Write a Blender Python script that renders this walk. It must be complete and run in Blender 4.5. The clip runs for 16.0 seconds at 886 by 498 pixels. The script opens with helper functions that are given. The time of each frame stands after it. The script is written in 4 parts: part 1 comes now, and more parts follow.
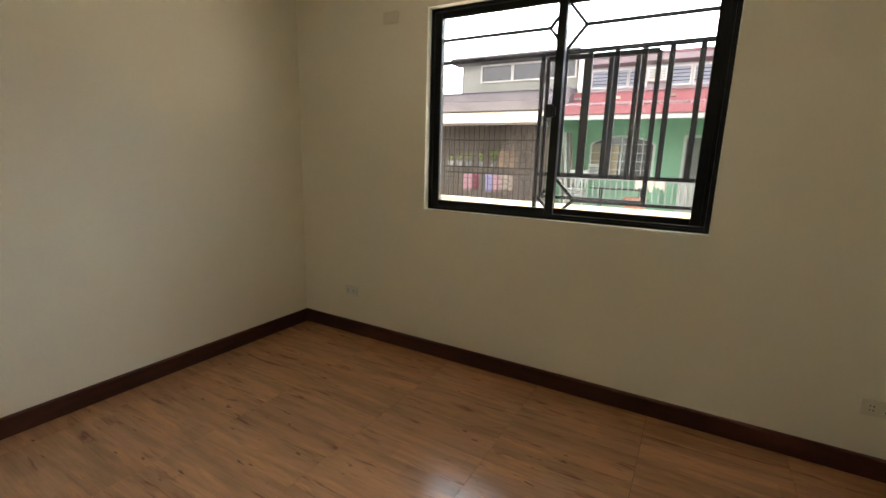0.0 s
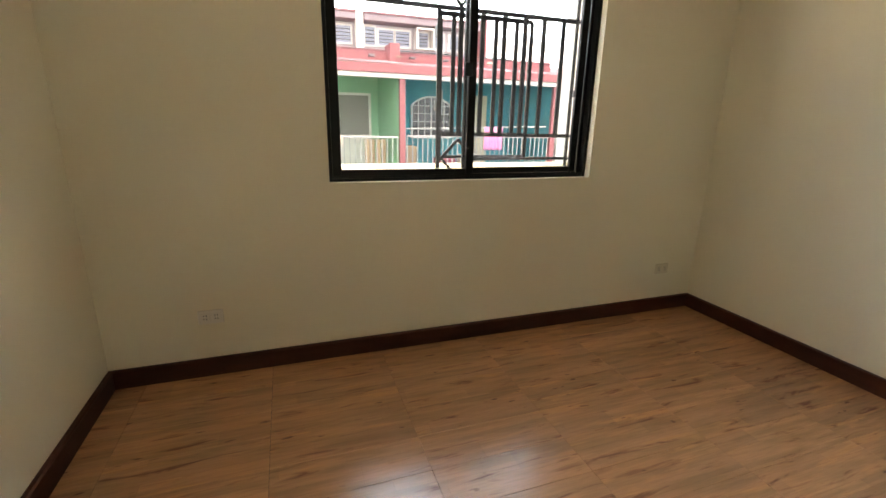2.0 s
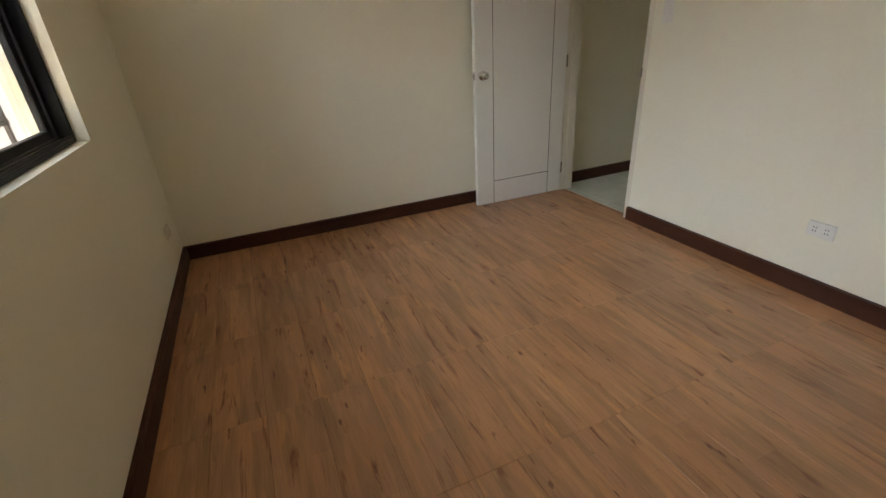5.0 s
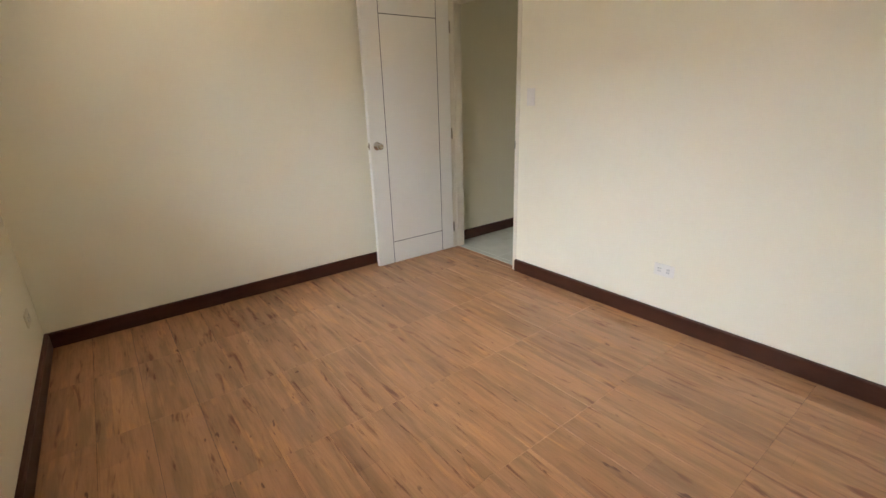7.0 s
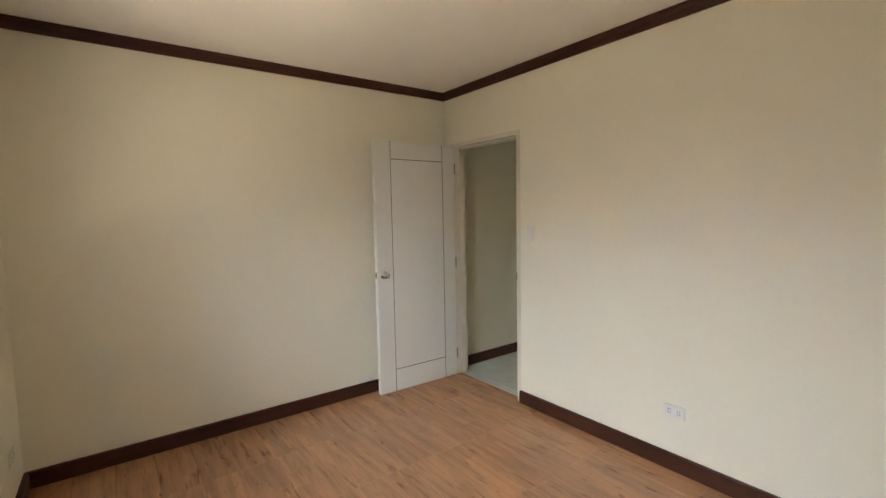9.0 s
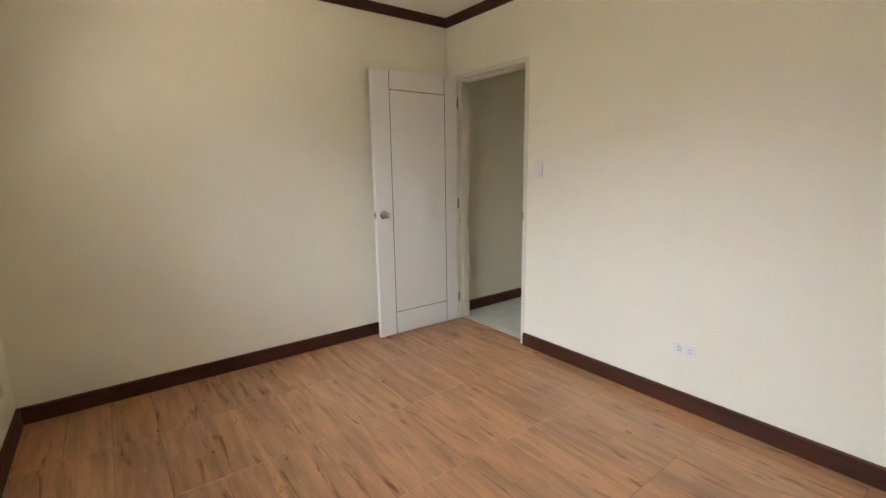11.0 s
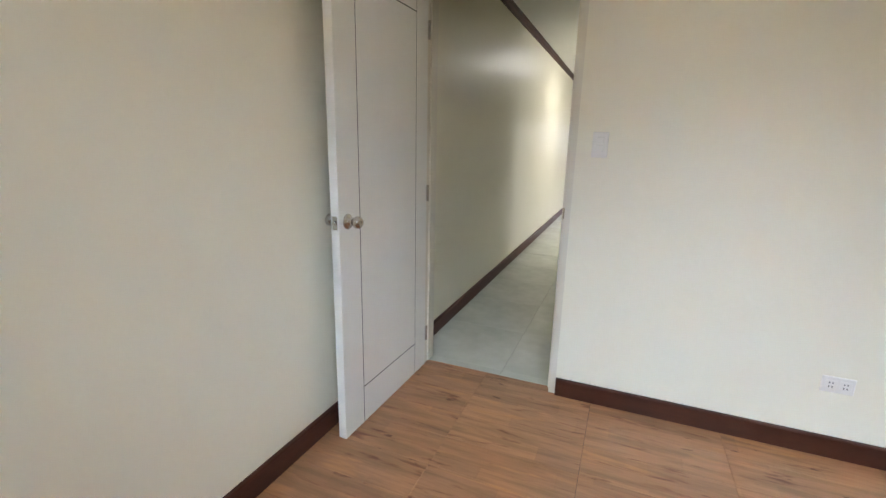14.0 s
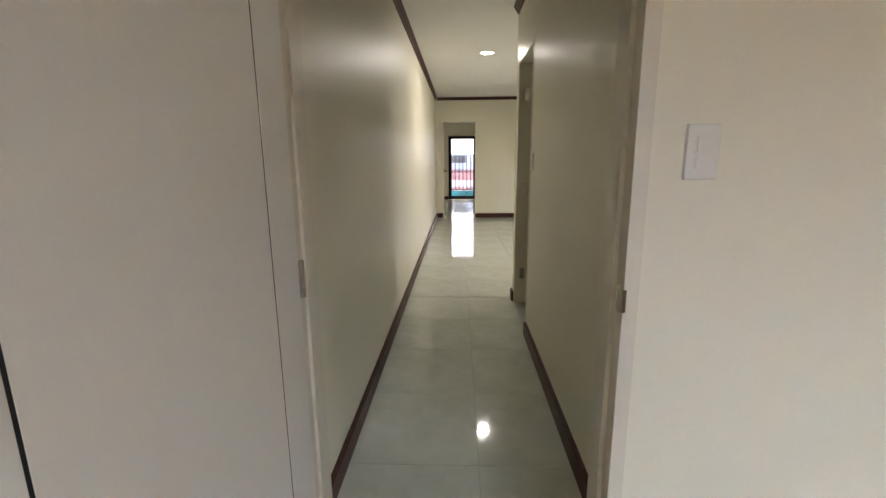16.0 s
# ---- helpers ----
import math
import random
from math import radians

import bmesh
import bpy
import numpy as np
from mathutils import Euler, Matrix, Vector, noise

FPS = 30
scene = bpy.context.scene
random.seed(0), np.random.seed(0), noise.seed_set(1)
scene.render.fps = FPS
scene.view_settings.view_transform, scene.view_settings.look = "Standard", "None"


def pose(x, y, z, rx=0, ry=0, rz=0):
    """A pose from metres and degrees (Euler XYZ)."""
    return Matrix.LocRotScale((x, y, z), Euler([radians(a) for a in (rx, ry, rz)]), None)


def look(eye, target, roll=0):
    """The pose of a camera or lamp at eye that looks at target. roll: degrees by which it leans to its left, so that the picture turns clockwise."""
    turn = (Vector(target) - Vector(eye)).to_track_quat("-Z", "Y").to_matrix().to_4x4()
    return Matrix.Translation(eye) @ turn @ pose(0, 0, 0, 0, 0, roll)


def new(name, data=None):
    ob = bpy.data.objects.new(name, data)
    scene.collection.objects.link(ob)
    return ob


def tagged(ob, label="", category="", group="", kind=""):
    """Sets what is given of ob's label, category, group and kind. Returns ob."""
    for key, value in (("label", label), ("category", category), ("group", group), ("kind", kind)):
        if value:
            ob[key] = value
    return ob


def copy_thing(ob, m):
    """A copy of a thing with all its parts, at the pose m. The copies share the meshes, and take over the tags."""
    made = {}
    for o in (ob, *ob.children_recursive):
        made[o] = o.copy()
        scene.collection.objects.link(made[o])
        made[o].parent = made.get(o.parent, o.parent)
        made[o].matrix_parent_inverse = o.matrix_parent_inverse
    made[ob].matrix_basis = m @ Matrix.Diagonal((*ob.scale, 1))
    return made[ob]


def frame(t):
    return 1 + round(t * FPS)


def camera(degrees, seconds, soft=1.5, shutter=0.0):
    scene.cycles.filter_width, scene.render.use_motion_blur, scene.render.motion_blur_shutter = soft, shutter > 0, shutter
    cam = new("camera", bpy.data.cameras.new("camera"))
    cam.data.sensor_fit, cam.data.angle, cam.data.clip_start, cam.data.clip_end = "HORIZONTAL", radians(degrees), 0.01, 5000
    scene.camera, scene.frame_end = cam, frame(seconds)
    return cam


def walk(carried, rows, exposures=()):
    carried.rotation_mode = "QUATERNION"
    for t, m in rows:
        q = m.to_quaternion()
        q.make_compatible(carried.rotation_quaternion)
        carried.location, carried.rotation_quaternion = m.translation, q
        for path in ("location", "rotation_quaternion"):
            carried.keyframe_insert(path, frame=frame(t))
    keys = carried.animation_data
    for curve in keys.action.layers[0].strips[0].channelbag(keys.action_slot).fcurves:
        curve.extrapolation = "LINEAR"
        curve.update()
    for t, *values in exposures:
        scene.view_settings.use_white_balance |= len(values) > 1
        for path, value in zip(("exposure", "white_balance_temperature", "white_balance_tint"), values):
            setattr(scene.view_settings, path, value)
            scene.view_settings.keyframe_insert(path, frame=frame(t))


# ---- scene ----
cam = camera(90.3, 16.0)
PATH = [
    (0, (0.0, 0.261, 1.311), (-0.968, 1.966, 0.911), 1.65),
    (0.5, (-0.377, 0.292, 1.283), (-0.993, 2.146, 0.876), 2.2),
    (1, (-0.835, 0.280, 1.313), (-1.056, 2.210, 0.854), 2.3),
    (1.5, (-1.290, 0.338, 1.303), (-1.088, 2.263, 0.814), 2.0),
    (2, (-1.733, 0.338, 1.297), (-1.087, 2.151, 0.751), 1.2),
    (2.5, (-1.942, 0.482, 1.302), (-0.906, 2.068, 0.663), 1.4),
    (3, (-2.072, 0.727, 1.300), (-0.693, 2.002, 0.610), 0.7),
    (3.5, (-2.144, 1.1, 1.284), (-0.512, 2.003, 0.561), 0.0),
    (4, (-2.115, 1.534, 1.266), (-0.302, 1.893, 0.502), -1.0),
    (4.5, (-2.094, 1.91, 1.266), (-0.299, 1.632, 0.424), -2.6),
    (4.7, (-2.111, 2.033, 1.273), (-0.393, 1.53, 0.382), -3.2),
    (7, (-2.215, 2.202, 1.345), (-0.708, 1.056, 0.701), -1.8),
    (7.5, (-2.224, 2.208, 1.445), (-0.68, 1.014, 1.008), -1.7),
    (8, (-2.245, 2.197, 1.494), (-0.668, 1.001, 1.212), -1.3),
    (8.5, (-2.255, 2.197, 1.498), (-0.663, 1.001, 1.312), -1.3),
    (9, (-2.24, 2.212, 1.505), (-0.651, 1.013, 1.343), -1.1),
    (9.5, (-2.245, 2.197, 1.462), (-0.638, 1.022, 1.268), -1.3),
    (10, (-2.236, 2.178, 1.415), (-0.628, 1.026, 1.122), -1.3),
    (12.5, (-1.396, 2.117, 1.318), (0.008, 0.767, 0.862), 0.7),
    (13, (-0.987, 2.091, 1.328), (0.258, 0.602, 0.845), 0.5),
    (13.5, (-0.57, 2.104, 1.301), (0.455, 0.447, 0.848), 0.9),
    (14, (-0.146, 1.959, 1.337), (0.598, 0.163, 0.866), 1.2),
    (14.5, (0.2, 1.89, 1.318), (0.662, -0.005, 0.876), 1.1),
    (15, (0.379, 1.624, 1.304), (0.638, -0.31, 0.866), 0.4),
    (15.5, (0.452, 1.193, 1.325), (0.577, -0.757, 0.898), 0.0),
    (16, (0.520, 0.690, 1.334), (0.594, -1.267, 0.926), -0.5),
]
EXPOSURES = [(0, 1.2, 8100, 14), (1, 1.15, 8300, 15), (1.5, 1.42, 8500, 15), (2, 1.55, 8600, 14), (3, 1.4, 8400, 14), (4, 1.18, 8100, 15), (4.7, 1.15, 8200, 15), (7, 1.98, 8000, 19), (8, 2.0, 8000, 18),
             (9, 1.75, 8000, 18), (10, 1.85, 8000, 19), (12.5, 2.0, 7300, 18), (13.5, 1.95, 7100, 17), (14.5, 2.0, 6900, 16), (15.5, 1.95, 7100, 19), (16, 1.68, 7500, 19)]
walk(cam, [(t, look(eye, target, roll)) for t, eye, target, roll in PATH], EXPOSURES)

# ---- world and light ----
world = bpy.data.worlds.new("sky")
scene.world = world
world.use_nodes = True
SUN_EL, SUN_AZ = radians(72), radians(195)
nt = world.node_tree
bg = nt.nodes["Background"]
sky = nt.nodes.new("ShaderNodeTexSky")
sky.sky_type = "NISHITA"
sky.sun_disc = False
sky.sun_elevation, sky.sun_rotation = SUN_EL, SUN_AZ
sky.dust_density = 2.0
nt.links.new(sky.outputs[0], bg.inputs[0])
bg.inputs[1].default_value = 0.09

sun = new("sun", bpy.data.lights.new("sun", "SUN"))
sun.data.energy, sun.data.angle, sun.data.color = 2.0, radians(0.5), (1.0, 0.96, 0.92)
sun.matrix_world = look((math.sin(SUN_AZ) * math.cos(SUN_EL) * 40, math.cos(SUN_AZ) * math.cos(SUN_EL) * 40, math.sin(SUN_EL) * 40), (0, 0, 0))

# the open sky above the neighbours' roofs, as it enters by the bedroom window
skylight = new("window_skylight", bpy.data.lights.new("window_skylight", "AREA"))
skylight.data.shape, skylight.data.size, skylight.data.size_y = "RECTANGLE", 90.0, 36.0
skylight.data.energy, skylight.data.color, skylight.data.spread = 66000.0, (0.51, 0.725, 1.0), radians(180)
skylight.matrix_world = look((-0.7, 40.0, 27.0), (-0.7, 1.0, 27.0))
# added fill lamp, unseen below the sill, lifting the ceiling and upper walls
sillfill = new("sill_fill_light", bpy.data.lights.new("sill_fill_light", "AREA"))
sillfill.data.shape, sillfill.data.size, sillfill.data.size_y = "RECTANGLE", 1.6, 0.3
sillfill.data.energy, sillfill.data.color = 18.0, (1.0, 0.93, 0.80)
sillfill.matrix_world = pose(-0.73, 3.2, 0.83, 180, 0, 0)
# daylight from the living area's wide window
livinglight = new("living_window_light", bpy.data.lights.new("living_window_light", "AREA"))
livinglight.data.shape, livinglight.data.size, livinglight.data.size_y = "RECTANGLE", 1.8, 1.4
livinglight.data.energy, livinglight.data.color, livinglight.data.spread = 7.0, (0.88, 0.95, 1.0), radians(100)
livinglight.matrix_world = look((-3.5, -5.6, 1.5), (0, -5.9, 1.3))


# ---- materials ----
def material(name, colour, rough=0.5, metal=0.0, spec=0.5):
    m = bpy.data.materials.new(name)
    m.use_nodes = True
    b = m.node_tree.nodes["Principled BSDF"]
    b.inputs["Base Color"].default_value = (*colour, 1)
    b.inputs["Roughness"].default_value = rough
    b.inputs["Metallic"].default_value = metal
    b.inputs["Specular IOR Level"].default_value = spec
    return m


def node(m, kind, **inputs):
    n = m.node_tree.nodes.new(kind)
    for k, v in inputs.items():
        n.inputs[k.replace("_", " ")].default_value = v
    return n


def link(m, a, b):
    m.node_tree.links.new(a, b)


def bsdf(m):
    return m.node_tree.nodes["Principled BSDF"]


def vary(name, c1, c2, rough=(0.4, 0.6), scale=3.0, fine=60.0, bump=0.1, dist=0.002, stretch=(1, 1, 1), metal=0.0, island=0.0, spec=0.5, mid=(0.3, 0.7)):
    """A surface of two near colours: broad stains, fine grain, relief."""
    m = material(name, c1, rough[0], metal, spec)
    co = node(m, "ShaderNodeTexCoord")
    mp = node(m, "ShaderNodeMapping", Scale=stretch)
    link(m, co.outputs["Object"], mp.inputs[0])
    n1 = node(m, "ShaderNodeTexNoise", Scale=scale, Detail=5.0, Roughness=0.6)
    n2 = node(m, "ShaderNodeTexNoise", Scale=fine, Detail=4.0, Roughness=0.6)
    link(m, mp.outputs[0], n1.inputs["Vector"])
    link(m, mp.outputs[0], n2.inputs["Vector"])
    add = m.node_tree.nodes.new("ShaderNodeMath")
    add.operation = "MULTIPLY_ADD"
    add.inputs[1].default_value = 0.3
    link(m, n2.outputs["Fac"], add.inputs[0])
    link(m, n1.outputs["Fac"], add.inputs[2])
    sub = m.node_tree.nodes.new("ShaderNodeMath")
    sub.operation = "SUBTRACT"
    sub.inputs[1].default_value = 0.15
    link(m, add.outputs[0], sub.inputs[0])
    ramp = m.node_tree.nodes.new("ShaderNodeValToRGB")
    ramp.color_ramp.elements[0].position, ramp.color_ramp.elements[1].position = mid
    ramp.color_ramp.elements[0].color, ramp.color_ramp.elements[1].color = (*c1, 1), (*c2, 1)
    link(m, sub.outputs[0], ramp.inputs[0])
    out = ramp.outputs[0]
    if island:
        geo = node(m, "ShaderNodeNewGeometry")
        hsv = node(m, "ShaderNodeHueSaturation")
        mr = node(m, "ShaderNodeMapRange")
        mr.inputs["To Min"].default_value, mr.inputs["To Max"].default_value = 1 - island, 1 + island
        link(m, geo.outputs["Random Per Island"], mr.inputs[0])
        link(m, mr.outputs[0], hsv.inputs["Value"])
        link(m, out, hsv.inputs["Color"])
        out = hsv.outputs[0]
    link(m, out, bsdf(m).inputs["Base Color"])
    rr = node(m, "ShaderNodeMapRange")
    rr.inputs["To Min"].default_value, rr.inputs["To Max"].default_value = rough
    link(m, n1.outputs["Fac"], rr.inputs[0])
    link(m, rr.outputs[0], bsdf(m).inputs["Roughness"])
    if bump:
        bp = node(m, "ShaderNodeBump", Strength=bump, Distance=dist)
        link(m, n2.outputs["Fac"], bp.inputs["Height"])
        link(m, bp.outputs[0], bsdf(m).inputs["Normal"])
    return m


def wood_tile():
    """Glazed tile printed as oak boards: grain along x, dark flecks, boards that differ."""
    m = material("wood_print_tile", (0.4, 0.2, 0.09), 0.25, spec=0.42)
    co = node(m, "ShaderNodeTexCoord")
    geo = node(m, "ShaderNodeNewGeometry")
    info = node(m, "ShaderNodeObjectInfo")
    tot = m.node_tree.nodes.new("ShaderNodeMath")
    tot.operation = "ADD"
    link(m, geo.outputs["Random Per Island"], tot.inputs[0])
    link(m, info.outputs["Random"], tot.inputs[1])
    comb = node(m, "ShaderNodeCombineXYZ")
    mul = m.node_tree.nodes.new("ShaderNodeMath")
    mul.operation = "MULTIPLY"
    mul.inputs[1].default_value = 17.0
    link(m, tot.outputs[0], mul.inputs[0])
    for i in (0, 1, 2):
        link(m, mul.outputs[0], comb.inputs[i])
    add = m.node_tree.nodes.new("ShaderNodeVectorMath")
    add.operation = "ADD"
    link(m, co.outputs["Object"], add.inputs[0])
    link(m, comb.outputs[0], add.inputs[1])

    def noise_at(scale, stretch, detail=4.0, rough=0.6, distort=0.0):
        mp = node(m, "ShaderNodeMapping", Scale=stretch)
        link(m, add.outputs[0], mp.inputs[0])
        n = node(m, "ShaderNodeTexNoise", Scale=scale, Detail=detail, Roughness=rough, Distortion=distort)
        link(m, mp.outputs[0], n.inputs["Vector"])
        return n.outputs["Fac"]

    def scaled(value, lo, hi, to_lo, to_hi, smooth=True):
        r = node(m, "ShaderNodeMapRange")
        r.interpolation_type = "SMOOTHSTEP" if smooth else "LINEAR"
        r.inputs["From Min"].default_value, r.inputs["From Max"].default_value = lo, hi
        r.inputs["To Min"].default_value, r.inputs["To Max"].default_value = to_lo, to_hi
        link(m, value, r.inputs[0])
        return r.outputs[0]

    def blend(fac, a, b):
        x = m.node_tree.nodes.new("ShaderNodeMix")
        x.data_type = "RGBA"
        link(m, fac, x.inputs[0])
        for k, v in ((6, a), (7, b)):
            if isinstance(v, tuple):
                x.inputs[k].default_value = v
            else:
                link(m, v, x.inputs[k])
        return x.outputs[2]

    broad = noise_at(2.2, (0.5, 3.0, 1), 2.0, 0.5)
    tone = noise_at(4.2, (0.6, 5.5, 1), 3.0, 0.55)
    fine = noise_at(14.0, (0.7, 9.0, 1), 4.0, 0.6)
    fleck = noise_at(3.8, (0.9, 6.5, 1), 3.0, 0.62, 0.6)
    patch = noise_at(3.4, (0.9, 5.5, 1), 2.0, 0.5, 0.3)
    knot = noise_at(9.0, (1.0, 3.4, 1), 2.0, 0.5)
    c = blend(scaled(broad, 0.25, 0.75, 0.0, 1.0, False), (0.315, 0.155, 0.078, 1), (0.372, 0.192, 0.100, 1))
    c = blend(scaled(tone, 0.38, 0.72, 0.0, 0.75), c, (0.215, 0.120, 0.064, 1))
    c = blend(scaled(patch, 0.58, 0.72, 0.0, 0.8), c, (0.400, 0.195, 0.088, 1))
    c = blend(scaled(fine, 0.30, 0.62, 0.22, 0.0), c, (0.16, 0.085, 0.042, 1))
    c = blend(scaled(fleck, 0.565, 0.74, 0.0, 0.8), c, (0.120, 0.048, 0.032, 1))
    c = blend(scaled(knot, 0.69, 0.76, 0.0, 0.75), c, (0.085, 0.040, 0.030, 1))
    boards = node(m, "ShaderNodeTexBrick", Scale=1.0)
    boards.inputs["Brick Width"].default_value, boards.inputs["Row Height"].default_value = 0.61, 0.0995
    boards.inputs["Mortar Size"].default_value, boards.inputs["Mortar Smooth"].default_value = 0.0007, 0.3
    boards.inputs["Color1"].default_value, boards.inputs["Color2"].default_value = (0.95, 0.95, 0.99, 1), (1.13, 1.11, 1.07, 1)
    boards.inputs["Mortar"].default_value = (0.86, 0.84, 0.84, 1)
    link(m, add.outputs[0], boards.inputs["Vector"])
    tinted = m.node_tree.nodes.new("ShaderNodeMix")
    tinted.data_type, tinted.blend_type = "RGBA", "MULTIPLY"
    tinted.inputs[0].default_value = 1.0
    link(m, c, tinted.inputs[6])
    link(m, boards.outputs[0], tinted.inputs[7])
    c = tinted.outputs[2]
    hsv = node(m, "ShaderNodeHueSaturation")
    mr = node(m, "ShaderNodeMapRange")
    mr.inputs["To Min"].default_value, mr.inputs["To Max"].default_value = 1.30, 1.43
    link(m, geo.outputs["Random Per Island"], mr.inputs[0])
    link(m, mr.outputs[0], hsv.inputs["Value"])
    link(m, c, hsv.inputs["Color"])
    link(m, hsv.outputs[0], bsdf(m).inputs["Base Color"])
    rr = node(m, "ShaderNodeMapRange")
    rr.inputs["To Min"].default_value, rr.inputs["To Max"].default_value = 0.18, 0.24
    link(m, broad, rr.inputs[0])
    link(m, rr.outputs[0], bsdf(m).inputs["Roughness"])
    bp = node(m, "ShaderNodeBump", Strength=0.12, Distance=0.001)
    link(m, fine, bp.inputs["Height"])
    link(m, bp.outputs[0], bsdf(m).inputs["Normal"])
    return m


def glow(name, colour, strength):
    m = material(name, colour)
    bsdf(m).inputs["Emission Color"].default_value = (*colour, 1)
    bsdf(m).inputs["Emission Strength"].default_value = strength
    return m


def glass(name, rough=0.0, tint=(1, 1, 1)):
    m = material(name, tint, rough)
    bsdf(m).inputs["Transmission Weight"].default_value = 1.0
    bsdf(m).inputs["IOR"].default_value = 1.45
    return m


M_WALL = vary("cream_wall_paint", (0.81, 0.768, 0.62), (0.835, 0.793, 0.645), (0.42, 0.52), 1.2, 220, 0.05, 0.0004)
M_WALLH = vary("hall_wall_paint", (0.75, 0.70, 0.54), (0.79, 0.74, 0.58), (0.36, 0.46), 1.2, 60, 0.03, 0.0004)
M_CEIL = vary("ceiling_paint", (0.82, 0.80, 0.76), (0.85, 0.83, 0.79), (0.6, 0.8), 1.0, 200, 0.05, 0.0005)
M_BROWN = vary("dark_brown_trim_paint", (0.048, 0.015, 0.009), (0.080, 0.026, 0.014), (0.36, 0.5), 4, 80, 0.12, 0.0008, (1, 1, 4), spec=0.22)
M_WOODT = wood_tile()
M_GROUT = vary("brown_grout", (0.045, 0.026, 0.017), (0.07, 0.042, 0.027), (0.7, 0.9), 8, 100)
M_HTILE = vary("polished_hall_tile", (0.50, 0.52, 0.44), (0.63, 0.65, 0.57), (0.05, 0.08), 2.2, 9, 0.01, 0.0006, island=0.03)
M_HGROUT = vary("pale_grout", (0.32, 0.30, 0.26), (0.4, 0.38, 0.33), (0.6, 0.8))
M_DOOR = vary("white_door_paint", (0.765, 0.755, 0.695), (0.80, 0.79, 0.73), (0.3, 0.42), 2, 90, 0.10, 0.0006, (1, 1, 0.25))
M_JAMB = vary("door_frame_paint", (0.70, 0.65, 0.53), (0.74, 0.69, 0.57), (0.3, 0.42), 3, 90, 0.08, 0.0006)
# near-black: the shade inside the door grooves is put into this colour
M_GROOVE = material("groove_painted_shade", (0.02, 0.017, 0.015), 0.95)
M_STEEL = vary("brushed_steel", (0.50, 0.47, 0.43), (0.60, 0.57, 0.53), (0.18, 0.3), 10, 120, 0.05, 0.0004, metal=1.0)
M_ALU = vary("black_aluminium", (0.006, 0.006, 0.007), (0.011, 0.011, 0.012), (0.35, 0.48), 6, 120, 0.05, 0.0004, spec=0.18)
M_IRON = vary("black_painted_iron", (0.018, 0.017, 0.018), (0.035, 0.032, 0.033), (0.4, 0.6), 8, 90, 0.25, 0.001, spec=0.3)
M_GLASS = glass("window_glass")
def dusty(m, most):
    """Adds faint dust and dried water marks to a pane."""
    t = m.node_tree
    co = node(m, "ShaderNodeTexCoord")
    n1 = node(m, "ShaderNodeTexNoise", Scale=3.0, Detail=4.0)
    n2 = node(m, "ShaderNodeTexVoronoi", Scale=55.0)
    link(m, co.outputs["Object"], n1.inputs["Vector"])
    link(m, co.outputs["Object"], n2.inputs["Vector"])
    r1 = node(m, "ShaderNodeMapRange")
    r1.inputs["From Min"].default_value, r1.inputs["From Max"].default_value = 0.35, 0.75
    r1.inputs["To Min"].default_value, r1.inputs["To Max"].default_value = 0.25 * most, most
    link(m, n1.outputs["Fac"], r1.inputs[0])
    r2 = node(m, "ShaderNodeMapRange")
    r2.inputs["From Min"].default_value, r2.inputs["From Max"].default_value = 0.35, 0.0
    r2.inputs["To Min"].default_value, r2.inputs["To Max"].default_value = 0.3, 2.2
    link(m, n2.outputs["Distance"], r2.inputs[0])
    mul = t.nodes.new("ShaderNodeMath")
    mul.operation = "MULTIPLY"
    link(m, r1.outputs[0], mul.inputs[0])
    link(m, r2.outputs[0], mul.inputs[1])
    tr = node(m, "ShaderNodeBsdfTranslucent")
    tr.inputs["Color"].default_value = (0.8, 0.8, 0.85, 1)
    mix = node(m, "ShaderNodeMixShader")
    link(m, mul.outputs[0], mix.inputs[0])
    link(m, bsdf(m).outputs[0], mix.inputs[1])
    link(m, tr.outputs[0], mix.inputs[2])
    link(m, mix.outputs[0], t.nodes["Material Output"].inputs[0])


dusty(M_GLASS, 0.009)
M_PLATE = vary("white_plastic_plate", (0.74, 0.715, 0.65), (0.78, 0.755, 0.69), (0.3, 0.4), 10, 100, 0.03, 0.0003)
M_PLATEC = vary("cream_plastic_plate", (0.68, 0.62, 0.48), (0.71, 0.65, 0.51), (0.35, 0.45), 10, 100, 0.03, 0.0003)
M_HOLE = material("socket_slot", (0.03, 0.03, 0.03), 0.6)
M_LAMP = glow("downlight_glow", (1.0, 0.98, 0.93), 14.0)
M_CONC = vary("cream_exterior_render", (0.55, 0.49, 0.35), (0.62, 0.56, 0.42), (0.8, 0.95), 1.5, 50, 0.3, 0.003)
M_WHITE = vary("white_exterior_render", (0.72, 0.70, 0.66), (0.80, 0.78, 0.74), (0.8, 0.95), 1.2, 40, 0.3, 0.003)
M_GREEN = vary("mint_green_render", (0.24, 0.50, 0.33), (0.30, 0.57, 0.39), (0.7, 0.9), 1.2, 40, 0.3, 0.003)
M_TEAL = vary("teal_render", (0.02, 0.26, 0.31), (0.04, 0.32, 0.37), (0.7, 0.9), 1.2, 40, 0.3, 0.003)
M_CORAL = vary("coral_paint", (0.30, 0.095, 0.11), (0.38, 0.14, 0.155), (0.6, 0.8), 2.0, 40, 0.2, 0.002)
M_GREY = vary("weathered_grey_paint", (0.15, 0.135, 0.145), (0.27, 0.245, 0.26), (0.7, 0.9), 2.0, 30, 0.3, 0.003)
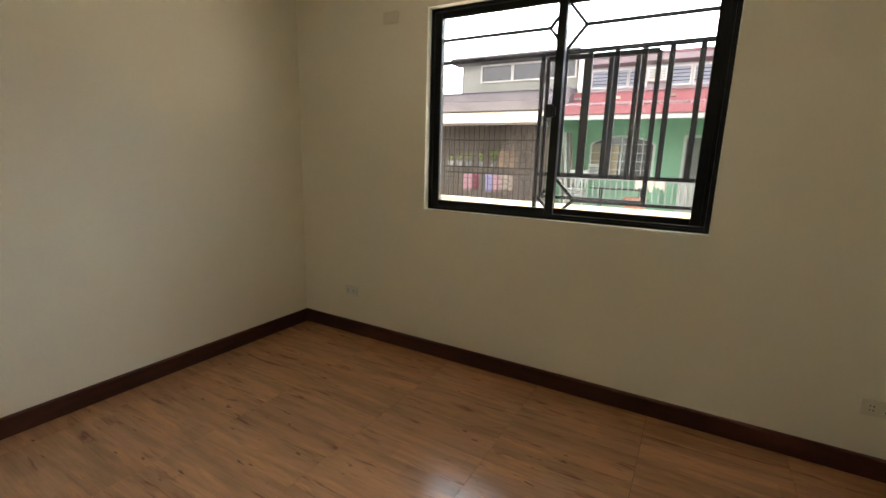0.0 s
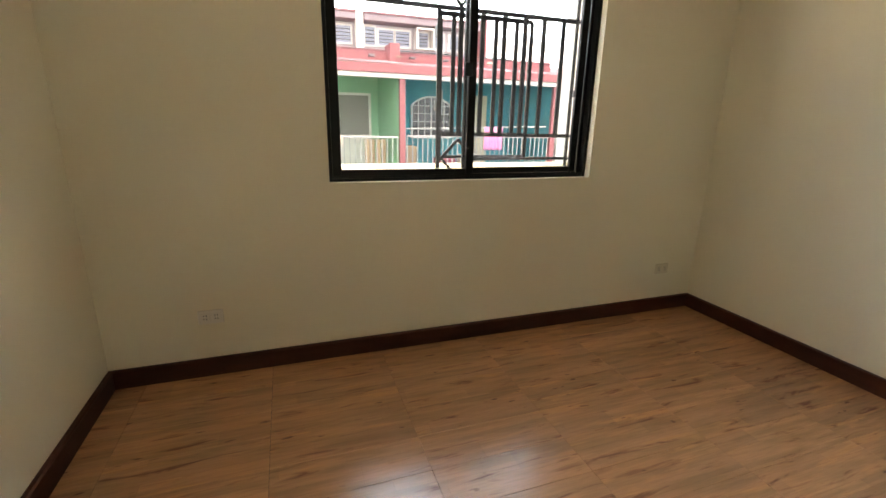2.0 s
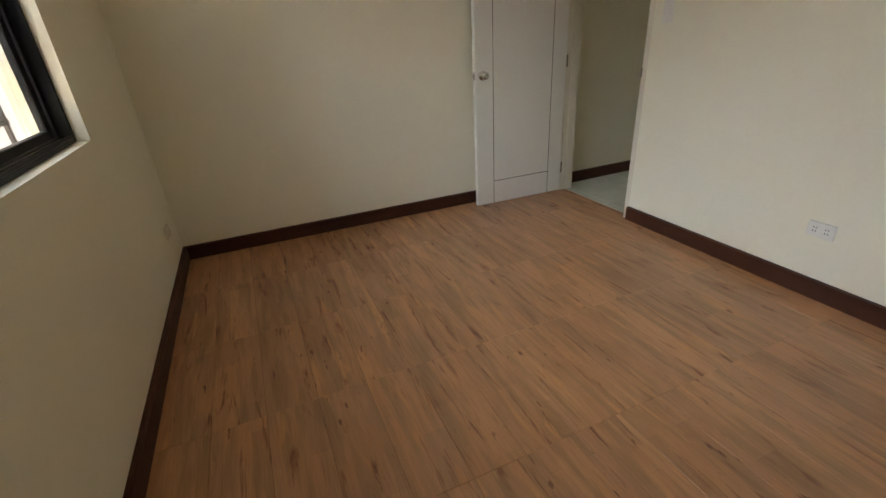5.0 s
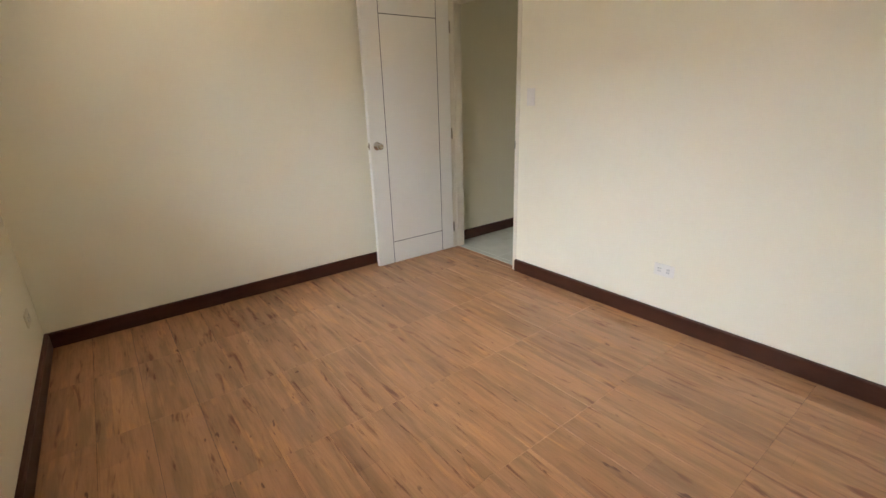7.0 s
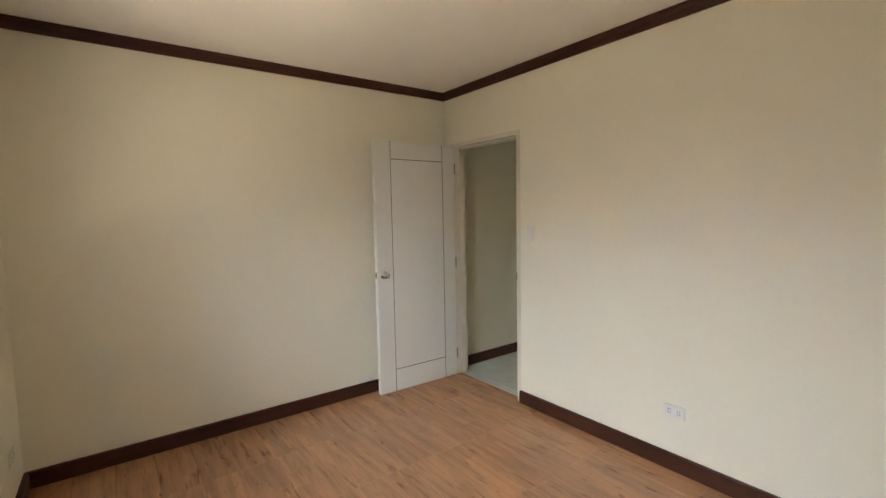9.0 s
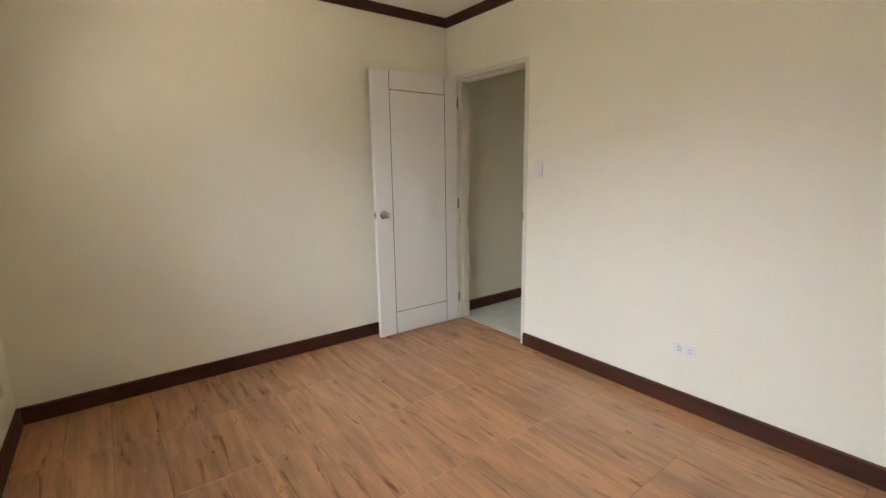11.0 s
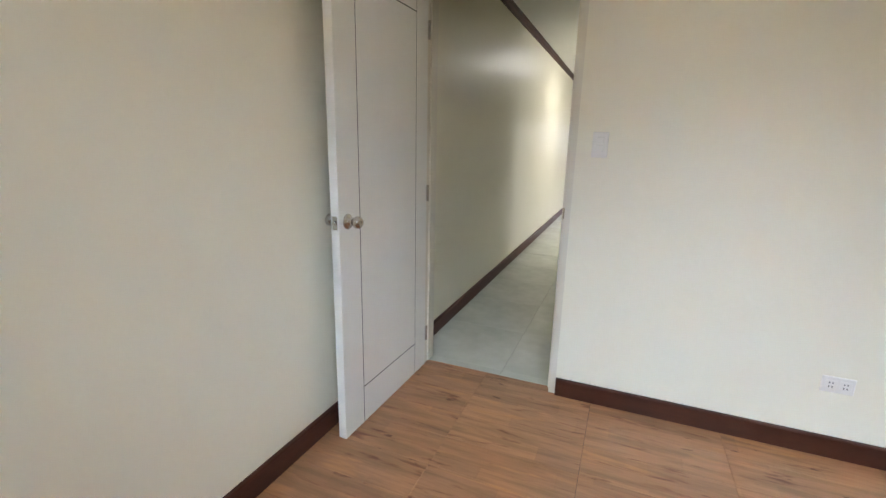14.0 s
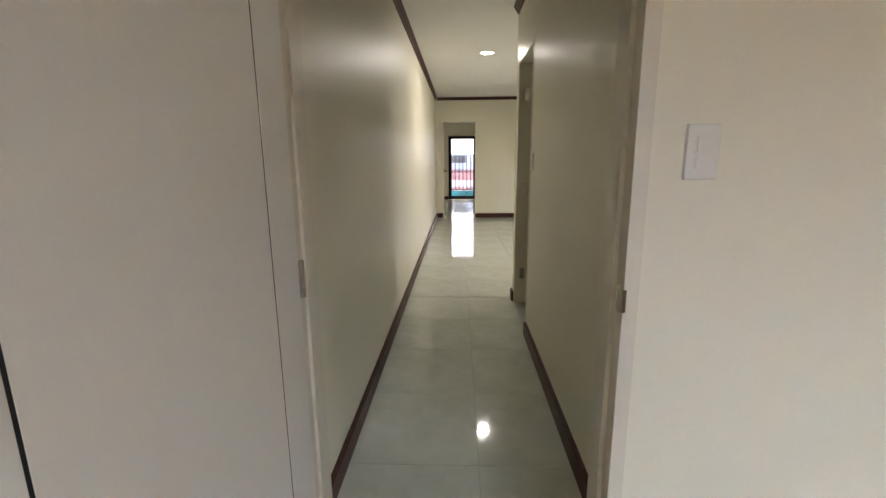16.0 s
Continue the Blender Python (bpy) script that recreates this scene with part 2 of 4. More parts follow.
M_ROOFC = vary("faded_coral_roofing", (0.20, 0.10, 0.11), (0.34, 0.165, 0.18), (0.5, 0.7), 1.5, 30, 0.2, 0.002)
M_ROOFG = vary("weathered_grey_roofing", (0.07, 0.062, 0.08), (0.15, 0.135, 0.165), (0.5, 0.7), 1.5, 30, 0.2, 0.002)
M_AWN = vary("cream_awning_sheet", (0.60, 0.55, 0.44), (0.75, 0.70, 0.58), (0.5, 0.7), 2, 30, 0.2, 0.002)
M_RAIL = vary("white_painted_rail", (0.36, 0.37, 0.38), (0.50, 0.50, 0.50), (0.4, 0.6), 6, 60)
M_FRAMEW = vary("white_window_frame", (0.62, 0.61, 0.58), (0.70, 0.69, 0.66), (0.4, 0.6), 6, 60)
M_DARKIN = vary("dark_window_pane", (0.04, 0.045, 0.05), (0.10, 0.10, 0.11), (0.08, 0.2), 3, 20, 0.02, 0.001)
M_GREYD = vary("grey_door_screen", (0.20, 0.19, 0.18), (0.26, 0.25, 0.24), (0.6, 0.8), 3, 60)
M_CURT = vary("beige_curtain", (0.42, 0.32, 0.22), (0.55, 0.44, 0.32), (0.8, 0.95), 4, 60, stretch=(8, 8, 0.6))
M_ASPH = vary("asphalt", (0.045, 0.045, 0.045), (0.07, 0.07, 0.068), (0.8, 0.95), 2, 60)
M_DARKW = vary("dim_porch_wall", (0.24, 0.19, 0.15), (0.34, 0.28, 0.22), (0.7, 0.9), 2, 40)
M_STONE = vary("cut_stone", (0.30, 0.29, 0.28), (0.45, 0.44, 0.42), (0.7, 0.9), 6, 60, 0.4, 0.004, island=0.2)
M_GREYB = vary("blue_grey_render", (0.24, 0.26, 0.31), (0.32, 0.34, 0.40), (0.8, 0.95), 1.2, 40, 0.3, 0.003)
M_LILACW = vary("dull_lilac_render", (0.42, 0.38, 0.40), (0.52, 0.47, 0.49), (0.8, 0.95), 1.2, 40, 0.3, 0.003)
M_GREYW = vary("weathered_grey_green_render", (0.26, 0.265, 0.235), (0.38, 0.38, 0.345), (0.8, 0.95), 1.2, 40, 0.3, 0.003)
M_LILACD = vary("dull_lilac_board", (0.26, 0.21, 0.235), (0.34, 0.28, 0.31), (0.7, 0.9), 1.5, 30, 0.2, 0.002)
M_PINK = vary("pink_towel", (0.75, 0.20, 0.42), (0.80, 0.28, 0.50), (0.9, 1.0), 6, 120, 0.4, 0.003)
M_CLOTH = vary("pale_cloth", (0.62, 0.52, 0.42), (0.72, 0.62, 0.52), (0.9, 1.0), 6, 120, 0.4, 0.003)
M_LILAC = vary("lilac_cloth", (0.42, 0.40, 0.68), (0.52, 0.50, 0.75), (0.9, 1.0), 6, 120)
M_ROSE = vary("rose_cloth", (0.66, 0.36, 0.42), (0.76, 0.46, 0.50), (0.9, 1.0), 6, 120)
M_MAROON = vary("maroon_cloth", (0.30, 0.07, 0.10), (0.38, 0.10, 0.14), (0.9, 1.0), 6, 120)
M_ORANGE = vary("orange_plastic", (0.62, 0.20, 0.10), (0.70, 0.26, 0.14), (0.4, 0.6), 6, 60)
M_CARD = vary("cardboard", (0.46, 0.30, 0.19), (0.54, 0.37, 0.25), (0.8, 0.95), 5, 60)
M_LEAF = vary("leaf", (0.20, 0.33, 0.07), (0.42, 0.54, 0.16), (0.45, 0.6), 10, 60, island=0.25)
M_TWIG = vary("dry_vine", (0.16, 0.11, 0.09), (0.32, 0.25, 0.21), (0.8, 0.95), 10, 60, island=0.2)
M_POT = vary("grey_pot", (0.30, 0.29, 0.28), (0.55, 0.54, 0.52), (0.6, 0.8), 6, 60)
M_PLASTW = vary("white_plastic", (0.62, 0.62, 0.60), (0.72, 0.72, 0.70), (0.3, 0.5), 6, 60)


# ---- mesh helpers ----
def box(bm, x0, x1, y0, y1, z0, z1, bevel=0.0, mat=None):
    """A box between the limits, with small bevelled edges if wanted, turned by mat."""
    vs = [bm.verts.new(p) for p in ((x0, y0, z0), (x1, y0, z0), (x1, y1, z0), (x0, y1, z0), (x0, y0, z1), (x1, y0, z1), (x1, y1, z1), (x0, y1, z1))]
    fs = [bm.faces.new([vs[i] for i in f]) for f in ((3, 2, 1, 0), (4, 5, 6, 7), (0, 1, 5, 4), (1, 2, 6, 5), (2, 3, 7, 6), (3, 0, 4, 7))]
    if bevel:
        es = list({e for f in fs for e in f.edges})
        r = bmesh.ops.bevel(bm, geom=es, offset=bevel, segments=1, affect="EDGES")
        vs = list({v for f in r["faces"] for v in f.verts} | {v for v in vs if v.is_valid})
    if mat is not None:
        bmesh.ops.transform(bm, matrix=mat, verts=[v for v in vs if v.is_valid])
    return vs


def tube(bm, p, q, r, n=8, r2=None, caps=True):
    """A round bar from p to q."""
    p, q = Vector(p), Vector(q)
    d = (q - p).normalized()
    a = d.orthogonal().normalized()
    b = d.cross(a)
    r2 = r if r2 is None else r2
    ring = lambda c, s: [bm.verts.new(c + (a * math.cos(2 * math.pi * i / n) + b * math.sin(2 * math.pi * i / n)) * s) for i in range(n)]
    A, B = ring(p, r), ring(q, r2)
    for i in range(n):
        bm.faces.new((A[i], A[(i + 1) % n], B[(i + 1) % n], B[i]))
    if caps:
        bm.faces.new(A[::-1])
        bm.faces.new(B)


def lathe(bm, profile, origin, axis, n=24):
    """Turned shape: profile of (distance along axis, radius)."""
    o, d = Vector(origin), Vector(axis).normalized()
    a = d.orthogonal().normalized()
    b = d.cross(a)
    rings = []
    for s, r in profile:
        rings.append([bm.verts.new(o + d * s + (a * math.cos(2 * math.pi * i / n) + b * math.sin(2 * math.pi * i / n)) * max(r, 1e-4)) for i in range(n)])
    for A, B in zip(rings, rings[1:]):
        for i in range(n):
            f = bm.faces.new((A[i], A[(i + 1) % n], B[(i + 1) % n], B[i]))
            f.smooth = True
    bm.faces.new(rings[0][::-1])
    bm.faces.new(rings[-1])


def sweep(bm, path, prof, closed=False):
    """Sweeps a profile of (outward, up) along a level path; outward is to the path's right."""
    n = len(path)
    rings = []
    for i, p in enumerate(path):
        p = Vector(p)
        before = (p - Vector(path[i - 1])) if (i or closed) else (Vector(path[1]) - p)
        after = (Vector(path[(i + 1) % n]) - p) if (i < n - 1 or closed) else before
        n1, n2 = [Vector((v.y, -v.x, 0)).normalized() for v in (before, after)]
        m = (n1 + n2).normalized()
        m = m / max(m.dot(n1), 0.2)
        rings.append([bm.verts.new(p + m * o + Vector((0, 0, u))) for o, u in prof])
    k = len(prof)
    for i in range(n if closed else n - 1):
        A, B = rings[i], rings[(i + 1) % n]
        for j in range(k):
            bm.faces.new((A[j], A[(j + 1) % k], B[(j + 1) % k], B[j]))
    if not closed:
        bm.faces.new(rings[0][::-1])
        bm.faces.new(rings[-1])
    bmesh.ops.recalc_face_normals(bm, faces=bm.faces)


def mesh_of(name, bm, mat):
    me = bpy.data.meshes.new(name)
    bm.to_mesh(me)
    bm.free()
    for m in mat if isinstance(mat, (list, tuple)) else (mat,):
        me.materials.append(m)
    return me


def part(name, bm, mat, parent=None, label="", kind="", group="", category=""):
    """One mesh object, under its thing if a parent is given."""
    ob = new(name, mesh_of(name, bm, mat))
    if parent is not None:
        ob.parent = parent
        ob.matrix_parent_inverse = Matrix.Identity(4)
    return tagged(ob, label, category, group, kind)


def boxes(name, items, mat, parent=None, bevel=0.0, **tags):
    bm = bmesh.new()
    for b in items:
        box(bm, *b, bevel=bevel)
    return part(name, bm, mat, parent, **tags)


def structure(name, items, mat, label, category="", bevel=0.0):
    return boxes(name, items, mat, None, bevel, label=label, kind="structure", category=category)


def thing(name, at, label, category, group="", kind=""):
    e = new(name)
    e.location = at
    return tagged(e, label, category, group, kind)


def wall_x(x0, x1, y0, y1, z0, z1, holes):
    """Boxes of a wall that runs along x, around holes (x0, x1, z0, z1)."""
    out, x = [], x0
    for a, b, c, d in sorted(holes):
        out.append((x, a, y0, y1, z0, z1))
        if c > z0:
            out.append((a, b, y0, y1, z0, c))
        if d < z1:
            out.append((a, b, y0, y1, d, z1))
        x = b
    out.append((x, x1, y0, y1, z0, z1))
    return out


def wall_y(x0, x1, y0, y1, z0, z1, holes):
    return [(c, d, a, b, e, f) for a, b, c, d, e, f in wall_x(y0, y1, x0, x1, z0, z1, holes)]


# ---- bedroom shell ----
XW, XE, YN, YS, ZC = -2.629, 1.086, 2.684, -0.305, 2.585
XES = 1.040              # the east wall runs a little out of square
WX0, WX1, WZ0, WZ1 = -1.526, 0.074, 0.990, 2.195
DX0, DX1, DZ = 0.140, 0.905, 2.09
HX0, HX1 = 0.010, 1.033
structure("wall_north", wall_x(XW - 0.2, XE + 0.2, YN, YN + 0.2, -0.15, 2.8, [(WX0, WX1, WZ0, WZ1)]), M_WALL, "cream painted wall with a sliding window in it", "wall")
structure("wall_west", [(XW - 0.2, XW, YS, YN, -0.15, 2.8)], M_WALL, "plain cream painted wall", "wall")
bm = bmesh.new()
lo = [bm.verts.new(p) for p in ((XES, YS, -0.15), (XE + 0.2, YS, -0.15), (XE + 0.2, YN, -0.15), (XE, YN, -0.15))]
hi = [bm.verts.new((v.co.x, v.co.y, 2.8)) for v in lo]
for i in range(4):
    bm.faces.new((lo[i], lo[(i + 1) % 4], hi[(i + 1) % 4], hi[i]))
bm.faces.new(lo[::-1])
bm.faces.new(hi)
part("wall_east", bm, M_WALL, label="plain cream painted wall behind the open door", kind="structure", category="wall")
structure("wall_south", wall_x(XW - 0.2, XES + 0.2, YS - 0.12, YS, -0.15, 2.8, [(DX0 - 0.035, DX1 + 0.035, -0.15, DZ + 0.035)]), M_WALL, "cream painted wall with the doorway, a switch and a socket", "wall")
structure("ceiling", [(XW, XE + 0.1, YS, YN, ZC, ZC + 0.12)], M_CEIL, "plain off-white painted ceiling", "ceiling")
structure("floor", [(XW, XE, YS - 0.06, YN, -0.15, -0.004)], M_GROUT, "floor of wood-look tiles with thin brown joints", "floor")

SK = [(0, 0), (0.022, 0), (0.022, 0.090), (0.016, 0.096), (0, 0.096)]
bm = bmesh.new()
sweep(bm, [(DX1 + 0.037, YS, 0), (XES, YS, 0), (XE, YN, 0), (XW, YN, 0), (XW, YS, 0), (DX0 - 0.037, YS, 0)][::-1], SK)
part("baseboard", bm, M_BROWN, label="dark brown painted skirting along the cream walls", kind="structure", category="skirting")
MOULD = [(0, 0), (0.012, 0), (0.016, 0.018), (0.030, 0.030), (0.036, 0.046), (0.045, 0.052), (0.045, 0.062), (0, 0.062)]
bm = bmesh.new()
sweep(bm, [(XES, YS, ZC - 0.062), (XE, YN, ZC - 0.062), (XW, YN, ZC - 0.062), (XW, YS, ZC - 0.062)][::-1], MOULD, closed=True)
part("trim", bm, M_BROWN, label="dark brown cornice moulding where the walls meet the ceiling", kind="structure", category="cornice")

# ---- door frame and door ----
door_frame = structure("door_frame", [(DX0 - 0.035, DX0, YS - 0.123, YS + 0.003, 0, DZ + 0.035), (DX1, DX1 + 0.035, YS - 0.123, YS + 0.003, 0, DZ + 0.035), (DX0, DX1, YS - 0.123, YS + 0.003, DZ, DZ + 0.035),
    (DX0, DX0 + 0.012, YS - 0.123, YS - 0.045, 0, DZ), (DX1 - 0.008, DX1, YS - 0.123, YS - 0.045, 0, DZ), (DX0 + 0.012, DX1 - 0.008, YS - 0.123, YS - 0.045, DZ - 0.012, DZ)], M_JAMB, "cream painted timber door frame with a stop bead", "door frame")
bm = bmesh.new()
box(bm, DX0, DX0 + 0.002, YS - 0.034, YS - 0.004, 0.97, 1.035, 0.0006)
box(bm, DX0 - 0.006, DX0 + 0.004, YS + 0.0031, YS + 0.006, 0.975, 1.03, 0.0006)
part("strike_plate", bm, M_STEEL, door_frame, "steel strike plate on the door frame")


def make_door(name, width, height, label):
    """A leaf in its own frame: hinge edge at 0, leaf along +y, front face at x = 0, back at x = 0.04."""
    d = thing(name, (0, 0, 0), label, "door", kind="structure")
    g, a, b, zl, zh = 0.0050, 0.13, width - 0.15, 0.19, height - 0.145
    pieces = []
    for y0, y1, z0, z1 in ((0, a - g, 0, height), (b + g, width, 0, height), (a, b, 0, zl - g), (a, b, zh + g, height), (a, b, zl, zh)):
        pieces.append((0, 0.006, y0, y1, z0, z1))
        pieces.append((0.034, 0.04, y0, y1, z0, z1))
    boxes("core", [(0.006, 0.034, 0, width, 0, height)], M_DOOR, d)
    bm = bmesh.new()
    for p in pieces:
        box(bm, *p, bevel=0.0008)
    part("panel", bm, M_DOOR, d, "white painted door facing with thin grooves")
    ky, kz = width - 0.060, 1.0
    # dark strips just below the facing stand in for the grooves' shade
    boxes("groove", [(x0, x1, y0, y1, z0, z1) for x0, x1 in ((0.0010, 0.0059), (0.0341, 0.0390)) for y0, y1, z0, z1 in ((a - g, a, 0, height), (b, b + g, 0, height), (a, b, zl - g, zl), (a, b, zh, zh + g))], M_GROOVE, d)
    for s, x in ((-1, 0.0), (1, 0.04)):
        knob = bmesh.new()
        lathe(knob, [(0, 0.033), (0.003, 0.033), (0.007, 0.029), (0.009, 0.020), (0.020, 0.012), (0.030, 0.013), (0.036, 0.022), (0.046, 0.0265), (0.058, 0.025), (0.066, 0.017), (0.067, 0.008), (0.064, 0.006)], (x, ky, kz), (s, 0, 0), 28)
        part("knob", knob, M_STEEL, d, "brushed steel round door knob")
    bm = bmesh.new()
    box(bm, 0.008, 0.032, width, width + 0.002, kz - 0.028, kz + 0.028, 0.0005)
    lathe(bm, [(0.0, 0.009), (0.010, 0.009), (0.011, 0.006)], (0.020, width + 0.001, kz), (0, 1, 0), 14)
    part("latch", bm, M_STEEL, d, "steel latch plate on the edge of the door")
    for z in (0.205, 1.05, 1.89):
        bm = bmesh.new()
        tube(bm, (-0.006, -0.004, z - 0.045), (-0.006, -0.004, z + 0.045), 0.006, 10)
        box(bm, -0.0015, 0.03, -0.0018, 0, z - 0.045, z + 0.045)
        part("hinge", bm, M_STEEL, d, "steel butt hinge")
    return d


door = make_door("door_1", 0.792, 2.088, "open white flush door with thin grooved lines, hinged beside the corner")
door.matrix_world = Matrix.Translation((0.893, -0.290, 0.008)) @ Matrix.Rotation(-math.atan2(0.022, 0.79), 4, "Z")

# ---- window ----
win = thing("window_1", (WX0, YN, WZ0), "black aluminium two-leaf sliding window, one leaf slid a little open", "window", kind="structure")


def wpart(name, items, mat, parent, label="", bevel=0.0015):
    bm = bmesh.new()
    for x0, x1, y0, y1, z0, z1 in items:
        box(bm, x0 - WX0, x1 - WX0, y0 - YN, y1 - YN, z0 - WZ0, z1 - WZ0, bevel=bevel)
    return part(name, bm, mat, parent, label)


FY0, FY1 = YN + 0.045, YN + 0.135
F = 0.022
wpart("window_frame", [(WX0 + 0.001, WX0 + F, FY0, FY1, WZ0 + 0.001, WZ1 - 0.001), (WX1 - F, WX1 - 0.001, FY0, FY1, WZ0 + 0.001, WZ1 - 0.001),
    (WX0 + F, WX1 - F, FY0, FY1, WZ0 + 0.001, WZ0 + 0.018), (WX0 + F, WX1 - F, FY0, FY1, WZ1 - 0.018, WZ1 - 0.001),
    (WX0 + F, WX1 - F, FY0 + 0.002, FY0 + 0.006, WZ0 + 0.018, WZ0 + 0.03), (WX0 + F, WX1 - F, FY0 + 0.040, FY0 + 0.046, WZ0 + 0.018, WZ0 + 0.032),
    (WX0 + F, WX1 - F, FY1 - 0.006, FY1 - 0.002, WZ0 + 0.018, WZ0 + 0.036), (WX1 - F - 0.02, WX1 - F, FY0 + 0.040, FY0 + 0.046, WZ0 + 0.018, WZ1 - 0.018)], M_ALU, win, "black aluminium outer frame with sliding tracks")


def leaf(x0, x1, y, label):
    z0, z1, s, r = WZ0 + 0.026, WZ1 - 0.022, 0.046, 0.036
    l = wpart("window_leaf", [(x0, x0 + s, y, y + 0.028, z0, z1), (x1 - s, x1, y, y + 0.028, z0, z1), (x0 + s, x1 - s, y, y + 0.028, z0, z0 + r), (x0 + s, x1 - s, y, y + 0.028, z1 - r, z1)], M_ALU, win, label, 0.003)
    p = wpart("pane", [(x0 + s - 0.004, x1 - s + 0.004, y + 0.012, y + 0.016, z0 + r - 0.004, z1 - r + 0.004)], M_GLASS, l, "clear glass pane with faint smears", 0)
    p.visible_shadow = False
    return l


leaf_in = leaf(WX0 + F + 0.002, -0.702, FY0 + 0.008, "black framed sliding glass leaf in the inner track")
leaf_out = leaf(-0.754, WX1 - F - 0.020, FY0 + 0.050, "black framed sliding glass leaf in the outer track")
# the bright slit of daylight at the sill, put in as a steel strip
wpart("track", [(-0.700, WX1 - F - 0.002, FY0 + 0.0185, FY0 + 0.0225, WZ0 + 0.0185, WZ0 + 0.031)], M_STEEL, win, "thin steel strip added to imitate the line of daylight at the inner track", 0.0005)
bm = bmesh.new()
LX, LZ = -0.748 - WX0, 1.585 - WZ0
box(bm, LX - 0.03, LX + 0.012, 0.030, 0.053, LZ - 0.035, LZ + 0.035, 0.004)
box(bm, LX + 0.012, LX + 0.026, 0.036, 0.053, LZ - 0.028, LZ + 0.02, 0.003)
tube(bm, (LX + 0.022, 0.034, LZ + 0.01), (LX + 0.030, 0.018, LZ - 0.025), 0.004, 8)
part("latch", bm, M_ALU, win, "black crescent latch on the meeting stile")

# ---- window grille ----
GY = 2.91
grille = thing("window_grille", (-0.917, GY, 1.05), "black iron window grille with diamond ornaments outside the window", "window grille", kind="structure")


def gbar(bm, x0, z0, x1, z1, w=0.018, y=0.0, d=0.012):
    """A flat-sided bar in the grille's plane."""
    a, b = Vector((x0 + 0.917, y, z0 - 1.05)), Vector((x1 + 0.917, y, z1 - 1.05))
    t = (b - a).normalized()
    s = Vector((-t.z, 0, t.x)) * w / 2
    h = Vector((0, d / 2, 0))
    A = [bm.verts.new(a + s * i + h * j) for i, j in ((1, 1), (1, -1), (-1, -1), (-1, 1))]
    B = [bm.verts.new(b + s * i + h * j) for i, j in ((1, 1), (1, -1), (-1, -1), (-1, 1))]
    for i in range(4):
        bm.faces.new((A[i], B[i], B[(i + 1) % 4], A[(i + 1) % 4]))
    bm.faces.new(A)
    bm.faces.new(B[::-1])
    bmesh.ops.recalc_face_normals(bm, faces=bm.faces)


GL, GR, GC = -1.545, 0.058, -0.737
bm = bmesh.new()
for b in ((GL, 0.99, GL, 2.25, 0.02), (GR - 0.02, 0.99, GR - 0.02, 2.25, 0.02), (-0.866, 0.99, -0.866, 1.925, 0.024), (GL, 2.24, GR, 2.24, 0.025), (GL, 1.921, GR, 1.921, 0.024),
          (GL, 2.058, GC - 0.102, 2.058, 0.018), (GC + 0.102, 2.058, GR, 2.058, 0.018), (-0.866, 1.237, GR, 1.237, 0.022), (GC + 0.108, 1.093, GR, 1.093, 0.018), (-0.866, 1.093, GC - 0.108, 1.093, 0.018)):
    gbar(bm, *b)
part("frame_bar", bm, M_IRON, grille, "black iron frame bars")
for cz, h in ((2.058, 0.122), (1.096, 0.113)):
    bm = bmesh.new()
    cx, w = GC, 0.102 if cz > 2 else 0.108
    for p, q in (((cx - w, cz), (cx, cz + h)), ((cx, cz + h), (cx + w, cz)), ((cx + w, cz), (cx, cz - h)), ((cx, cz - h), (cx - w, cz))):
        gbar(bm, *p, *q, 0.018)
    part("diamond", bm, M_IRON, grille, "black iron diamond ornament")
for x in (-0.735, -0.60, -0.460, -0.323, -0.195, -0.058):
    bm = bmesh.new()
    gbar(bm, x, 1.247, x, 1.915, 0.027)
    part("bar", bm, M_IRON, grille, "upright black iron bar")
gate = thing("grille_gate", (-0.917, GY + 0.04, 1.05), "black iron escape gate of the grille, swung open and folded flat against it", "window grille", kind="structure")
bm = bmesh.new()
for b in ((-0.845, 1.10, -0.845, 1.90, 0.022), (-0.256, 1.10, -0.256, 1.90, 0.024), (-0.845, 1.90, -0.256, 1.90, 0.026), (-0.845, 1.243, -0.256, 1.243, 0.018), (-0.845, 1.103, -0.256, 1.103, 0.018)):
    gbar(bm, *b)
part("frame_bar", bm, M_IRON, gate, "black iron gate frame")
for x in (-0.765, -0.628, -0.495, -0.358):
    bm = bmesh.new()
    gbar(bm, x, 1.25, x, 1.89, 0.025)
    part("bar", bm, M_IRON, gate, "upright black iron bar")
bm = bmesh.new()
for z in (1.4, 1.8):
    tube(bm, (-0.850 + 0.9, -0.035, z - 1.05 - 0.04), (-0.850 + 0.9, -0.035, z - 1.05 + 0.04), 0.008)
    box(bm, 0.036, 0.060, -0.05, -0.004, z - 1.05 - 0.03, z - 1.05 + 0.03)
part("hinge", bm, M_IRON, gate, "black iron gate hinge")
bm = bmesh.new()
box(bm, 0.95, 0.99, -0.045, 0.006, 0.43, 0.47, 0.003)
part("lug", bm, M_IRON, grille, "small iron fixing lug")


